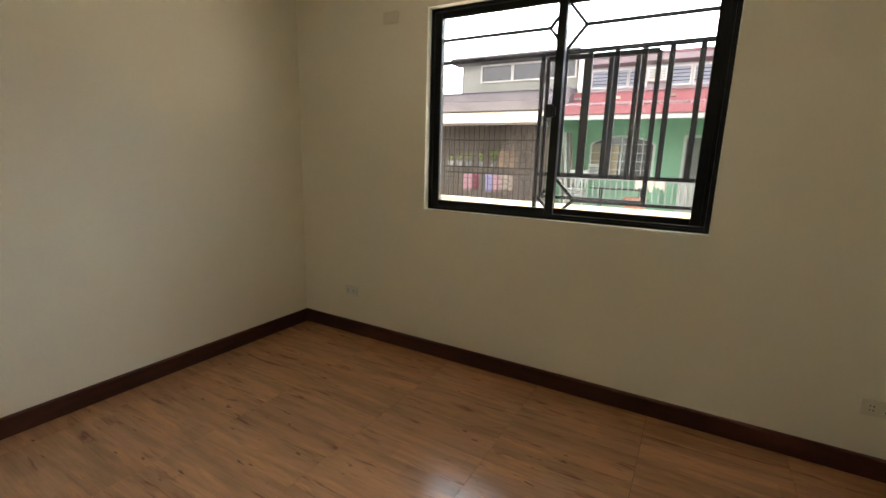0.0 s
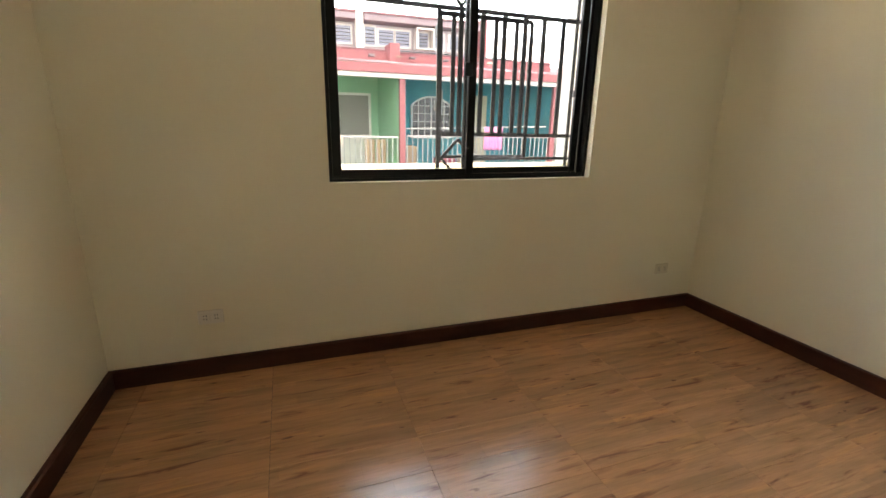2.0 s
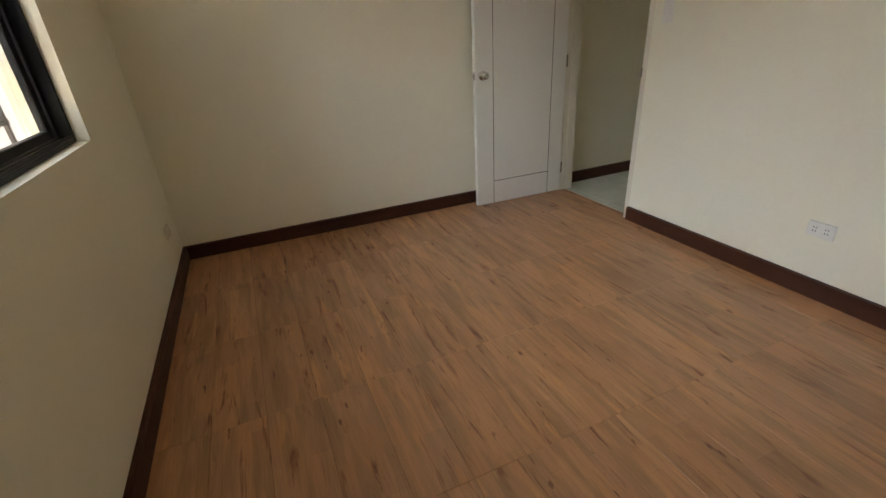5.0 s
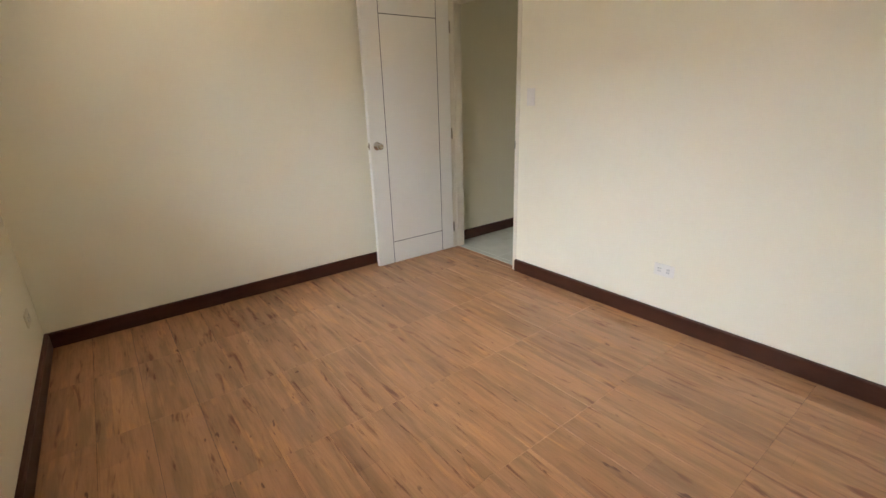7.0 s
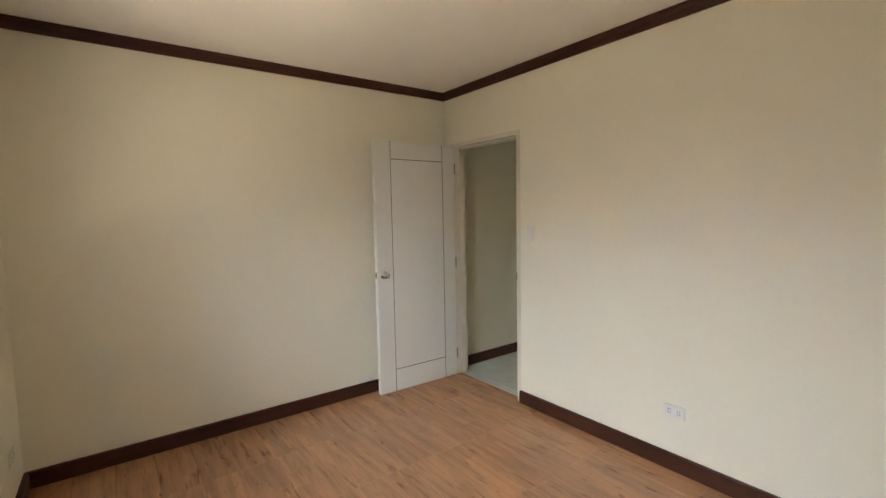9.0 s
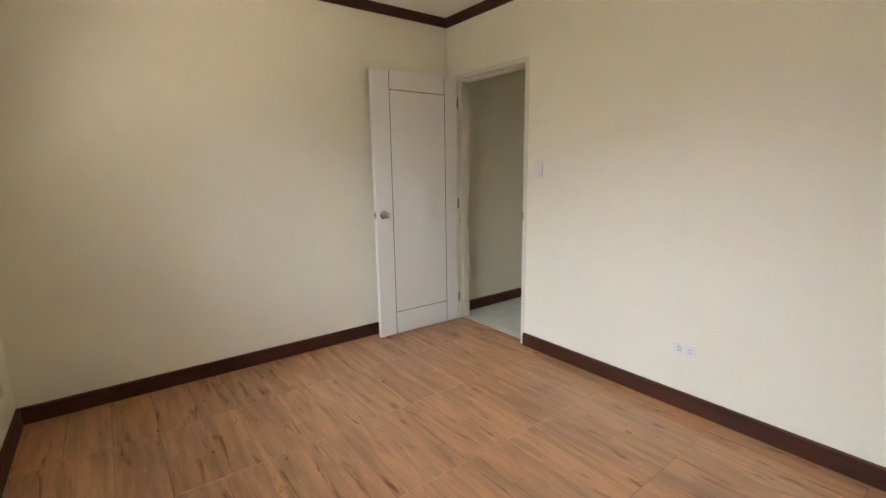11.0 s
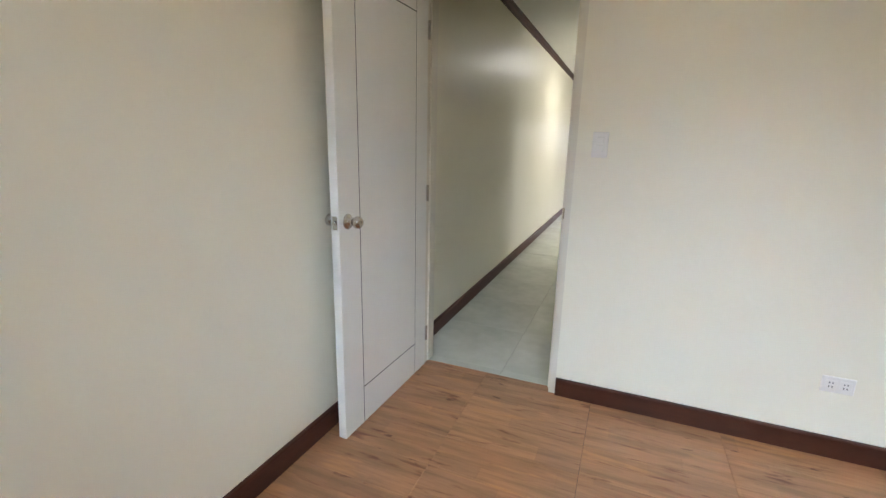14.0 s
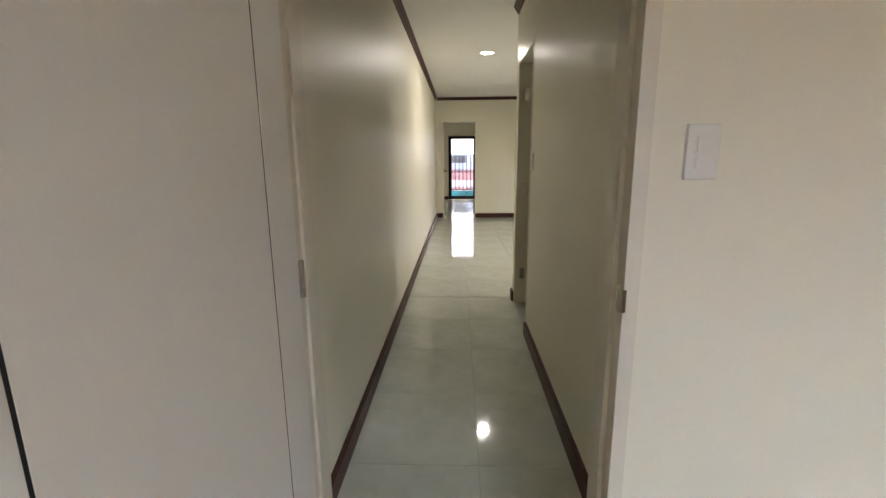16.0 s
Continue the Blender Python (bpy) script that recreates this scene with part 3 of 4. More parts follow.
# ---- sockets and switches ----
def socket(name, at, turn, mat, label, kind="twin"):
    """A plate in its own frame: x along the wall, -y out of the wall."""
    s = thing(name, (0, 0, 0), label, "switch" if kind == "switch" else "socket", "wall plates")
    w, h = {"twin": (0.118, 0.074), "switch": (0.072, 0.118), "blank": (0.118, 0.074)}[kind]
    bm = bmesh.new()
    box(bm, -w / 2, w / 2, -0.008, 0, -h / 2, h / 2, 0.0025)
    part("plate", bm, mat, s)
    if kind == "twin":
        for cx in (-0.026, 0.026):
            bm = bmesh.new()
            box(bm, cx - 0.021, cx + 0.021, -0.0095, -0.0075, -0.020, 0.020, 0.0008)
            part("insert", bm, mat, s)
            bm = bmesh.new()
            for dx in (-0.006, 0.006):
                for dz in (-0.009, 0.009):
                    box(bm, cx + dx - 0.002, cx + dx + 0.002, -0.0101, -0.009, dz - 0.0035, dz + 0.0035)
            part("slot", bm, M_HOLE, s, "dark socket slots")
    elif kind == "switch":
        bm = bmesh.new()
        box(bm, -0.018, 0.018, -0.0092, -0.0075, -0.037, 0.037, 0.0006)
        part("insert", bm, mat, s)
        for dz in (-0.018, 0.018):
            bm = bmesh.new()
            box(bm, -0.0145, 0.0145, -0.0125, -0.009, dz - 0.016, dz + 0.016, 0.001)
            part("rocker", bm, mat, s)
    s.matrix_world = Matrix.Translation(at) @ Matrix.Rotation(turn, 4, "Z")
    return s


socket("wall_socket", (-2.150, YN, 0.325), 0, M_PLATE, "white twin socket on the cream wall under the window")
socket("wall_socket", (0.788, YN, 0.318), 0, M_PLATEC, "cream twin socket on the cream wall near the corner")
socket("blank_plate", (-1.796, YN, 2.169), 0, M_PLATEC, "cream blank cover plate high on the wall beside the window", "blank")
socket("wall_socket", (-1.080, YS, 0.345), math.pi, M_PLATE, "white twin socket low on the cream wall beside the doorway")
socket("light_switch", (-0.002, YS, 1.340), math.pi, M_PLATE, "white two-rocker light switch beside the doorway", "switch")

# ---- hall and living area ----
YF, YR, XL = -9.2, -13.6, -3.6
BY0, BY1 = -3.27, -2.55
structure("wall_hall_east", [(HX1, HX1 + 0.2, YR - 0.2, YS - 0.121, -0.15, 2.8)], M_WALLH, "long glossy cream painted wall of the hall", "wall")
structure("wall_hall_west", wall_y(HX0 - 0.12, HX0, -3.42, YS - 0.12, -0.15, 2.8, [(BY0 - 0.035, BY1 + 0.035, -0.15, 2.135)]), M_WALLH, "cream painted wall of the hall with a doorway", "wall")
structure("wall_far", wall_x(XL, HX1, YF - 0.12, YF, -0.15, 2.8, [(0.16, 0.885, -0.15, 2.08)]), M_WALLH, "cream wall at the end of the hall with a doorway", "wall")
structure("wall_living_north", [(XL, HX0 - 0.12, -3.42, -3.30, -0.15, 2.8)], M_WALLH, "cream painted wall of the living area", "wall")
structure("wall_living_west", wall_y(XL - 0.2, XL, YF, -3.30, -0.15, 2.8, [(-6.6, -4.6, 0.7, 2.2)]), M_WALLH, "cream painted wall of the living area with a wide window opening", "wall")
structure("ceiling_hall", [(HX0, HX1, -3.42, YS - 0.12, ZC, ZC + 0.12), (XL, HX1, YF, -3.42, ZC, ZC + 0.12), (-1.6, HX1, YR, YF - 0.12, 2.5, 2.62)], M_CEIL, "off-white painted ceiling of the hall", "ceiling")
structure("floor_hall", [(XL, HX1, YR - 0.2, YS - 0.061, -0.15, -0.004)], M_HGROUT, "floor of the hall laid with polished pale tiles", "floor")
structure("wall_bath", wall_y(-1.9, -1.7, -3.30, YS - 0.12, -0.15, 2.8, [(-3.1, -1.9, 1.0, 2.2)]) + [ (-1.7, HX0 - 0.12, -1.6, -1.5, -0.15, 2.8), (-1.7, HX0 - 0.12, -3.30, -1.6, ZC, ZC + 0.1)], M_WALLH, "plain walls that close the room off the hall", "wall")
structure("wall_far_room", [(-1.8, -1.6, YR, YF - 0.12, -0.15, 2.8)] + wall_x(-1.8, HX1, YR - 0.2, YR, -0.15, 2.8, [(-0.70, 0.865, 0.0, 1.985)]), M_WALLH, "cream walls of the far room", "wall")
for nm, pts in (("baseboard_hall_east", [(HX1, YF, 0), (HX1, YS - 0.12, 0)]), ("baseboard_hall_west", [(HX0, YS - 0.12, 0), (HX0, BY1 + 0.037, 0)]),
                ("baseboard_far", [(XL, YF, 0), (0.16, YF, 0)]), ("baseboard_far_stub", [(0.885, YF, 0), (HX1 - 0.014, YF, 0)]), ("baseboard_hall_end", [(HX0, BY0 - 0.037, 0), (HX0, -3.42, 0)]),
                ("baseboard_far_room", [(0.87, YR, 0), (HX1, YR, 0), (HX1, YF - 0.12, 0)])):
    bm = bmesh.new()
    sweep(bm, pts, [(-o, u) for o, u in SK])
    part(nm, bm, M_BROWN, label="dark brown painted skirting in the hall", kind="structure", category="skirting")
for nm, pts in (("trim_hall_east", [(HX1, YF, ZC - 0.062), (HX1, YS - 0.12, ZC - 0.062)]), ("trim_hall_west", [(HX0, YS - 0.12, ZC - 0.062), (HX0, -3.42, ZC - 0.062)]), ("trim_far", [(XL, YF, ZC - 0.062), (HX1 - 0.045, YF, ZC - 0.062)])):
    bm = bmesh.new()
    sweep(bm, pts, [(-o, u) for o, u in MOULD])
    part(nm, bm, M_BROWN, label="dark brown cornice moulding in the hall", kind="structure", category="cornice")

structure("door_frame_bath", [(HX0 - 0.123, HX0 + 0.003, BY0 - 0.035, BY0, 0, 2.135), (HX0 - 0.123, HX0 + 0.003, BY1, BY1 + 0.035, 0, 2.135), (HX0 - 0.123, HX0 + 0.003, BY0, BY1, 2.10, 2.135)], M_JAMB, "cream painted door frame off the hall", "door frame")
bm = bmesh.new()
for z in (0.28, 1.06, 1.85):
    box(bm, HX0 - 0.085, HX0 - 0.045, BY0, BY0 + 0.003, z - 0.05, z + 0.05, 0.0006)
part("hinge_plates", bm, M_STEEL, bpy.data.objects["door_frame_bath"], "steel hinge plates let into the frame")
bath = make_door("door_2", 0.71, 2.085, "white grooved door off the hall, standing open inwards")
bath.matrix_world = Matrix.Translation((HX0 - 0.125, BY0 + 0.045, 0.008)) @ Matrix.Rotation(math.pi / 2 - 0.02, 4, "Z")
socket("light_switch", (HX0, -2.44, 1.30), math.pi / 2, M_PLATE, "white light switch on the hall wall beside the open door", "switch")
socket("wall_socket", (HX1, -7.95, 0.36), -math.pi / 2, M_PLATE, "white twin socket low on the hall wall")


def downlight(at, label):
    d = thing("downlight", at, label, "ceiling light", "hall downlights")
    bm = bmesh.new()
    lathe(bm, [(0, 0.090), (0.004, 0.090), (0.007, 0.084), (0.007, 0.074), (0.002, 0.074)], (0, 0, 0), (0, 0, -1), 32)
    part("ring", bm, M_PLATE, d, "white trim ring")
    bm = bmesh.new()
    lathe(bm, [(0.003, 0.073), (0.005, 0.073)], (0, 0, 0), (0, 0, -1), 32)
    part("diffuser", bm, M_LAMP, d, "glowing round diffuser")
    lamp = new("downlight_lamp", bpy.data.lights.new("downlight_lamp", "AREA"))
    lamp.data.shape, lamp.data.size, lamp.data.energy, lamp.data.color = "DISK", 0.14, 5.5, (0.92, 0.98, 1.0)
    lamp.location = (at[0], at[1], at[2] - 0.012)


downlight((0.18, -5.1, ZC), "round white recessed downlight, lit, in the hall ceiling")

# far doorway frame, door leaf and sliding door
structure("door_frame_far", [(0.875, 0.885, YF - 0.121, YF + 0.003, 0, 2.08), (0.16, 0.17, YF - 0.121, YF + 0.003, 0, 2.08), (0.17, 0.875, YF - 0.121, YF + 0.003, 2.07, 2.08)], M_JAMB, "cream painted frame of the far doorway", "door frame")
fd = make_door("door_3", 0.70, 2.06, "white grooved door of the far room, standing open against the wall")
fd.matrix_world = Matrix.Translation((0.90, YF - 0.125, 0.008)) @ Matrix.Rotation(math.pi + 0.03, 4, "Z")
sd = thing("window_2", (0, YR, 0), "black aluminium sliding balcony door with iron grille, bright outside", "sliding door", kind="structure")
DXL, DXR, DZT = -0.70, 0.865, 1.985


def dpart(name, items, mat, parent, label="", bevel=0.002):
    bm = bmesh.new()
    for x0, x1, y0, y1, z0, z1 in items:
        box(bm, x0, x1, y0, y1, z0, z1, bevel=bevel)
    return part(name, bm, mat, parent, label)


dpart("window_frame", [(DXL + 0.002, DXL + 0.05, -0.14, -0.05, 0, DZT - 0.002), (DXR - 0.05, DXR - 0.002, -0.14, -0.05, 0, DZT - 0.002), (DXL + 0.05, DXR - 0.05, -0.14, -0.05, DZT - 0.045, DZT - 0.002), (DXL + 0.05, DXR - 0.05, -0.14, -0.05, 0.001, 0.04)], M_ALU, sd, "black aluminium frame")
for a, b, y in ((DXL + 0.05, 0.07, -0.12), (0.02, DXR - 0.05, -0.085)):
    l = dpart("window_leaf", [(a, a + 0.05, y, y + 0.03, 0.04, DZT - 0.045), (b - 0.05, b, y, y + 0.03, 0.04, DZT - 0.045), (a + 0.05, b - 0.05, y, y + 0.03, 0.04, 0.10), (a + 0.05, b - 0.05, y, y + 0.03, DZT - 0.10, DZT - 0.045)], M_ALU, sd, "black framed glass leaf")
    p = dpart("pane", [(a + 0.046, b - 0.046, y + 0.012, y + 0.016, 0.096, DZT - 0.096)], M_GLASS, l, "clear glass pane", 0)
    p.visible_shadow = False
fg = thing("door_grille", (0, YR - 0.25, 0), "black iron grille outside the balcony door", "door grille", kind="structure")
bm = bmesh.new()
for z in (0.05, 0.30, 0.86, 1.62, 1.93):
    tube(bm, (-0.9, 0, z), (1.0, 0, z), 0.015, 6)
part("frame_bar", bm, M_IRON, fg, "level iron bars")
for i in range(15):
    x = -0.85 + i * 0.125
    bm = bmesh.new()
    tube(bm, (x, 0, 0.30), (x, 0, 1.62), 0.013, 6)
    part("bar", bm, M_IRON, fg, "upright iron bar")
for cx, cz in ((0.38, 0.17), (0.38, 1.78), (-0.35, 0.17), (-0.35, 1.78)):
    bm = bmesh.new()
    for p, q in (((-0.1, 0), (0, 0.12)), ((0, 0.12), (0.1, 0)), ((0.1, 0), (0, -0.12)), ((0, -0.12), (-0.1, 0))):
        tube(bm, (cx + p[0], 0, cz + p[1]), (cx + q[0], 0, cz + q[1]), 0.008, 6)
    part("diamond", bm, M_IRON, fg, "iron diamond ornament")
structure("balcony_south", [(-2.2, 1.6, YR - 1.6, YR - 0.2, -0.15, -0.02), (-2.2, 1.6, YR - 1.6, YR - 1.5, -0.02, 0.16)], M_TEAL, "pale rendered balcony with a low parapet", "balcony")

M_SKY = glow("bright_haze", (0.89, 0.93, 1.0), 1.6)
for nm, y in (("backdrop_north", 90), ("backdrop_south", -90)):
    structure(nm, [(-170, 170, y, y + 0.5, -3.1, 75)], M_SKY, "bright white hazy sky", "sky")

# ---- outside: ground, balcony ledge, neighbours ----
structure("ground", [(-400, 400, -400, 400, -3.3, -3.1)], M_ASPH, "grey street ground", "ground")
structure("own_house_lower", [(-3.8, 1.6, -13.8, 2.89, -3.1, -0.15), (-3.8, 1.6, -13.8, 2.89, 2.8, 2.95)], M_CONC, "cream rendered body and roof slab of the house", "wall")
structure("parapet", [(-4.2, 1.14, 3.50, 3.62, -3.1, 1.005), (-4.2, 3.0, 2.891, 3.50, -0.1, 0.0)], M_CONC, "cream rendered parapet outside the window, in full sun", "parapet", 0.004)
structure("neighbour_wall", [(1.14, 7.0, 4.5, 4.7, -3.1, 5.2)], M_WHITE, "tall white rendered wall beside the balcony, in full sun", "wall", 0.004)
structure("pillar", [(1.62, 1.74, 3.7, 3.82, -3.1, 5.2)], M_CONC, "cream rendered pillar", "pillar", 0.004)

WY, CY = 12.4, 10.0      # plane of the facades, plane of the porch fronts
row = thing("row_house", (0, CY, -3.1), "row of two-storey houses across the street, mint green and teal, with coral fascias and roofs", "house", kind="structure")


def ext(name, items, mat, parent, label="", bevel=0.0, kind=""):
    o = Vector(parent.location) if parent.parent is None else Vector((0, CY, -3.1))
    bm = bmesh.new()
    for x0, x1, y0, y1, z0, z1 in items:
        box(bm, x0 - o.x, x1 - o.x, y0 - o.y, y1 - o.y, z0 - o.z, z1 - o.z, bevel=bevel)
    return part(name, bm, mat, parent, label, kind)


def extm(name, bm, mat, parent, label="", kind=""):
    """A mesh drawn in world places, put under its thing."""
    o = Vector(parent.location) if parent.parent is None else Vector((0, CY, -3.1))
    bmesh.ops.translate(bm, vec=-o, verts=bm.verts)
    return part(name, bm, mat, parent, label, kind)


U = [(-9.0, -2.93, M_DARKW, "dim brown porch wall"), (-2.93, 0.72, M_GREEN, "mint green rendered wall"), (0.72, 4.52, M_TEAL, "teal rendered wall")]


def arch(x0, x1, z0, zs, zt, n=14):
    """Outline of an opening with a low arched head."""
    pts = [(x0, z0), (x1, z0), (x1, zs)]
    for i in range(1, n):
        a = i / n
        x = x1 + (x0 - x1) * a
        pts.append((x, zs + (zt - zs) * math.sin(math.pi * a) ** 0.7))
    return pts + [(x0, zs)]


def plate(bm, outline, y0, y1):
    """An upright slab with that outline in x and z."""
    A = [bm.verts.new((x, y0, z)) for x, z in outline]
    B = [bm.verts.new((x, y1, z)) for x, z in outline]
    bm.faces.new(A)
    bm.faces.new(B[::-1])
    n = len(A)
    for i in range(n):
        bm.faces.new((A[i], B[i], B[(i + 1) % n], A[(i + 1) % n]))
    bmesh.ops.recalc_face_normals(bm, faces=bm.faces)


def arched_window(name, x0, x1, z0, zs, zt, curtain, cols=6, rows=4):
    w = thing("window", ((x0 + x1) / 2, WY, z0), "white framed arched window with small panes and " + curtain, "window", kind="structure")
    bm = bmesh.new()
    plate(bm, arch(x0, x1, z0, zs, zt), WY - 0.012, WY - 0.004)
    extm("pane", bm, M_DARKIN, w, "dark glass panes")
    bm = bmesh.new()
    out = arch(x0 - 0.03, x1 + 0.03, z0 - 0.03, zs, zt + 0.04)
    inn = arch(x0 + 0.02, x1 - 0.02, z0 + 0.02, zs, zt - 0.01)
    n = len(out)
    ys = (WY - 0.05, WY - 0.003)
    V = [[[bm.verts.new((x, y, z)) for x, z in o] for y in ys] for o in (out, inn)]
    for i in range(n):
        j = (i + 1) % n
        bm.faces.new((V[0][0][i], V[0][0][j], V[1][0][j], V[1][0][i]))
        bm.faces.new((V[0][0][i], V[0][1][i], V[0][1][j], V[0][0][j]))
        bm.faces.new((V[1][0][i], V[1][0][j], V[1][1][j], V[1][1][i]))
    bmesh.ops.recalc_face_normals(bm, faces=bm.faces)
    extm("window_frame", bm, M_FRAMEW, w, "white window frame")
    bars = []
    for i in range(1, cols):
        x = x0 + (x1 - x0) * i / cols
        top = zs + (zt - zs) * math.sin(math.pi * (1 - i / cols)) ** 0.7
        t = 0.02 if cols // 2 == i else 0.009
        bars.append((x - t, x + t, WY - 0.045, WY - 0.02, z0, top))
    for j in range(1, rows + 1):
        z = z0 + (zs - z0) * j / rows
        bars.append((x0, x1, WY - 0.042, WY - 0.022, z - 0.008, z + 0.008))
    ext("glazing_bar", bars, M_FRAMEW, w, "white glazing bars")
    return w


for x0, x1, mat, lab in U:
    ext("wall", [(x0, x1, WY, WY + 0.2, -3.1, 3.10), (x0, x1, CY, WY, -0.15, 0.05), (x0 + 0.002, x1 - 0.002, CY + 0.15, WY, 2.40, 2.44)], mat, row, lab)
ext("partition", [(-2.98, -2.90, CY + 0.1, WY, 0.05, 2.5)], M_GREEN, row, "mint green partition wall")
ext("partition", [(0.75, 0.83, CY + 0.1, WY, 0.05, 2.5)], M_TEAL, row, "teal partition wall")
ext("partition", [(0.67, 0.745, CY + 0.1, WY, 0.05, 2.5)], M_GREEN, row, "mint green partition wall")
ext("partition", [(4.50, 4.58, CY + 0.1, WY, 0.05, 2.5)], M_TEAL, row, "teal partition wall")
for x in (0.66, 4.44):
    ext("column", [(x, x + 0.13, CY, CY + 0.1, -3.1, 2.20)], M_CORAL, row, "coral painted column", 0.006)
ext("lower_wall", [(-9, 7.4, CY + 0.1, CY + 0.2, -3.1, -0.15)], M_CONC, row, "plain rendered lower storey")
ext("fascia", [(-2.93, 4.75, CY - 0.12, CY - 0.04, 2.29, 2.46)], M_CORAL, row, "coral painted fascia", 0.006)
ext("soffit_strip", [(-2.93, 4.7, CY - 0.05, CY + 0.12, 2.20, 2.29)], M_WHITE, row, "pale strip under the fascia")
ext("fascia", [(-9, -2.93, CY - 0.12, CY - 0.04, 2.42, 2.62)], M_GREY, row, "weathered grey fascia", 0.006)

# corrugated lower roofs, a step with a second gutter board, then the upper storey
def corrugated(x0, x1, y0, z0, y1, z1, pitch=0.075, amp=0.016):
    bm = bmesh.new()
    n = int((x1 - x0) / pitch * 4)
    top = [[], []]
    for i in range(n + 1):
        x = x0 + (x1 - x0) * i / n
        w = amp * math.sin(2 * math.pi * (x - x0) / pitch)
        for k, (y, z) in enumerate(((y0, z0), (y1, z1))):
            top[k].append((bm.verts.new((x, y, z + w)), bm.verts.new((x, y, z + w - 0.006))))
    for i in range(n):
        a, b, c, d = top[0][i], top[0][i + 1], top[1][i + 1], top[1][i]
        bm.faces.new((a[0], b[0], c[0], d[0]))
        bm.faces.new((d[1], c[1], b[1], a[1]))
        bm.faces.new((a[1], b[1], b[0], a[0]))
    return bm


for x0, x1, mat, mf, dz in ((-9.0, -2.95, M_ROOFG, M_GREY, 0.12), (-2.90, 0.70, M_ROOFC, M_CORAL, 0.0), (0.74, 4.9, M_ROOFC, M_CORAL, -0.02)):
    extm("roof", corrugated(x0, x1, CY - 0.10, 2.48 + dz, CY + 1.0, 2.66 + dz), mat, row, "faded corrugated roof sheet")
    ext("fascia", [(x0, x1, CY + 0.98, CY + 1.06, 2.62 + dz, 2.86 + dz)], mf, row, "painted gutter board", 0.005)
    extm("roof", corrugated(x0, x1, CY + 0.96, 2.87 + dz, WY, 3.08 + dz), mat, row, "faded corrugated roof sheet")
rnd = random.Random(21)
for i in range(11):
    x = -2.5 + i * 0.62 + rnd.uniform(-0.15, 0.15)
    w, h = rnd.uniform(0.05, 0.16), rnd.uniform(0.02, 0.045)
    y = CY + 0.45 + rnd.uniform(-0.2, 0.3)
    z = 2.60 + 0.18 * (y - CY) + 0.005
    ext("roof_patch", [(x, x + w, y, y + 0.14, z - 0.03, z + h * 0.5)], rnd.choice((M_GREY, M_TWIG, M_CLOTH)), row, "patch or brick left on the roof sheets", 0.004)
for x in (-2.96, 0.60):
    ext("gutter_box", [(x, x + 0.22, CY + 0.6, CY + 1.2, 2.5, 2.98)], M_CORAL if x > 0 else M_GREY, row, "painted parapet end between two roofs", 0.01)
bm = bmesh.new()
tube(bm, (-3.2, CY + 0.3, 2.62), (-3.05, CY + 0.7, 2.86), 0.05, 10)
extm("downpipe", bm, M_GREY, row, "grey roof pipe")

# upper storey
ext("upper_wall", [(-6.4, -2.95, WY, WY + 0.2, 3.1, 4.05)], M_GREYW, row, "weathered grey-green upper wall")
ext("upper_wall", [(-2.95, 3.55, WY, WY + 0.2, 3.08, 3.66)], M_LILACW, row, "pale upper wall")
ext("upper_fascia", [(-2.78, 0.1, WY - 0.35, WY + 0.2, 3.68, 3.82), (0.31, 3.4, WY - 0.35, WY + 0.2, 3.68, 3.82)], M_LILACD, row, "dull lilac upper fascia", 0.01)
ext("ridge_board", [(-2.78, 0.1, WY - 0.37, WY + 0.2, 3.824, 3.88), (0.31, 3.4, WY - 0.37, WY + 0.2, 3.824, 3.88)], M_ROOFC, row, "faded coral roof edge", 0.008)
ext("upper_fascia", [(-6.6, -2.95, WY - 0.35, WY + 0.2, 3.98, 4.14)], M_GREY, row, "weathered grey upper fascia", 0.01)
ext("pier", [(-2.97, -2.78, WY - 0.25, WY + 0.3, 3.05, 4.08), (0.11, 0.30, WY - 0.25, WY + 0.3, 3.05, 3.98)], M_WHITE, row, "white party-wall pier", 0.01)
ext("end_wall", [(3.38, 3.56, WY - 0.35, WY + 0.2, 3.05, 3.95)], M_CORAL, row, "coral end wall")
ext("roof_top", [(-6.4, 3.5, WY + 0.2, WY + 4, 3.7, 3.8)], M_ROOFC, row, "upper roof")


def louvre_window(x0, x1, z0, z1, label, plain=False, y=WY):
    w = thing("window", ((x0 + x1) / 2, y, z0), label, "window", kind="structure")
    ext("pane", [(x0, x1, y - 0.012, y - 0.004, z0, z1)], M_DARKIN, w, "dark glass")
    ext("window_frame", [(x0 - 0.03, x0 + 0.01, y - 0.05, y - 0.003, z0 - 0.03, z1 + 0.03), (x1 - 0.01, x1 + 0.03, y - 0.05, y - 0.003, z0 - 0.03, z1 + 0.03), (x0 + 0.01, x1 - 0.01, y - 0.05, y - 0.003, z0 - 0.03, z0 + 0.01), (x0 + 0.01, x1 - 0.01, y - 0.05, y - 0.003, z1 - 0.01, z1 + 0.03)], M_FRAMEW, w, "white frame")
    if not plain:
        n = 5
        for i in range(n):
            z = z0 + (z1 - z0) * (i + 0.5) / n
            bm = bmesh.new()
            box(bm, x0 + 0.01, x1 - 0.01, -0.003, 0.003, -0.03, 0.03, mat=Matrix.Translation((0, y - 0.035, z)) @ Matrix.Rotation(0.6, 4, "X"))
            extm("slat", bm, M_SLAT, w, "grey-blue glass louvre slat")
    return w


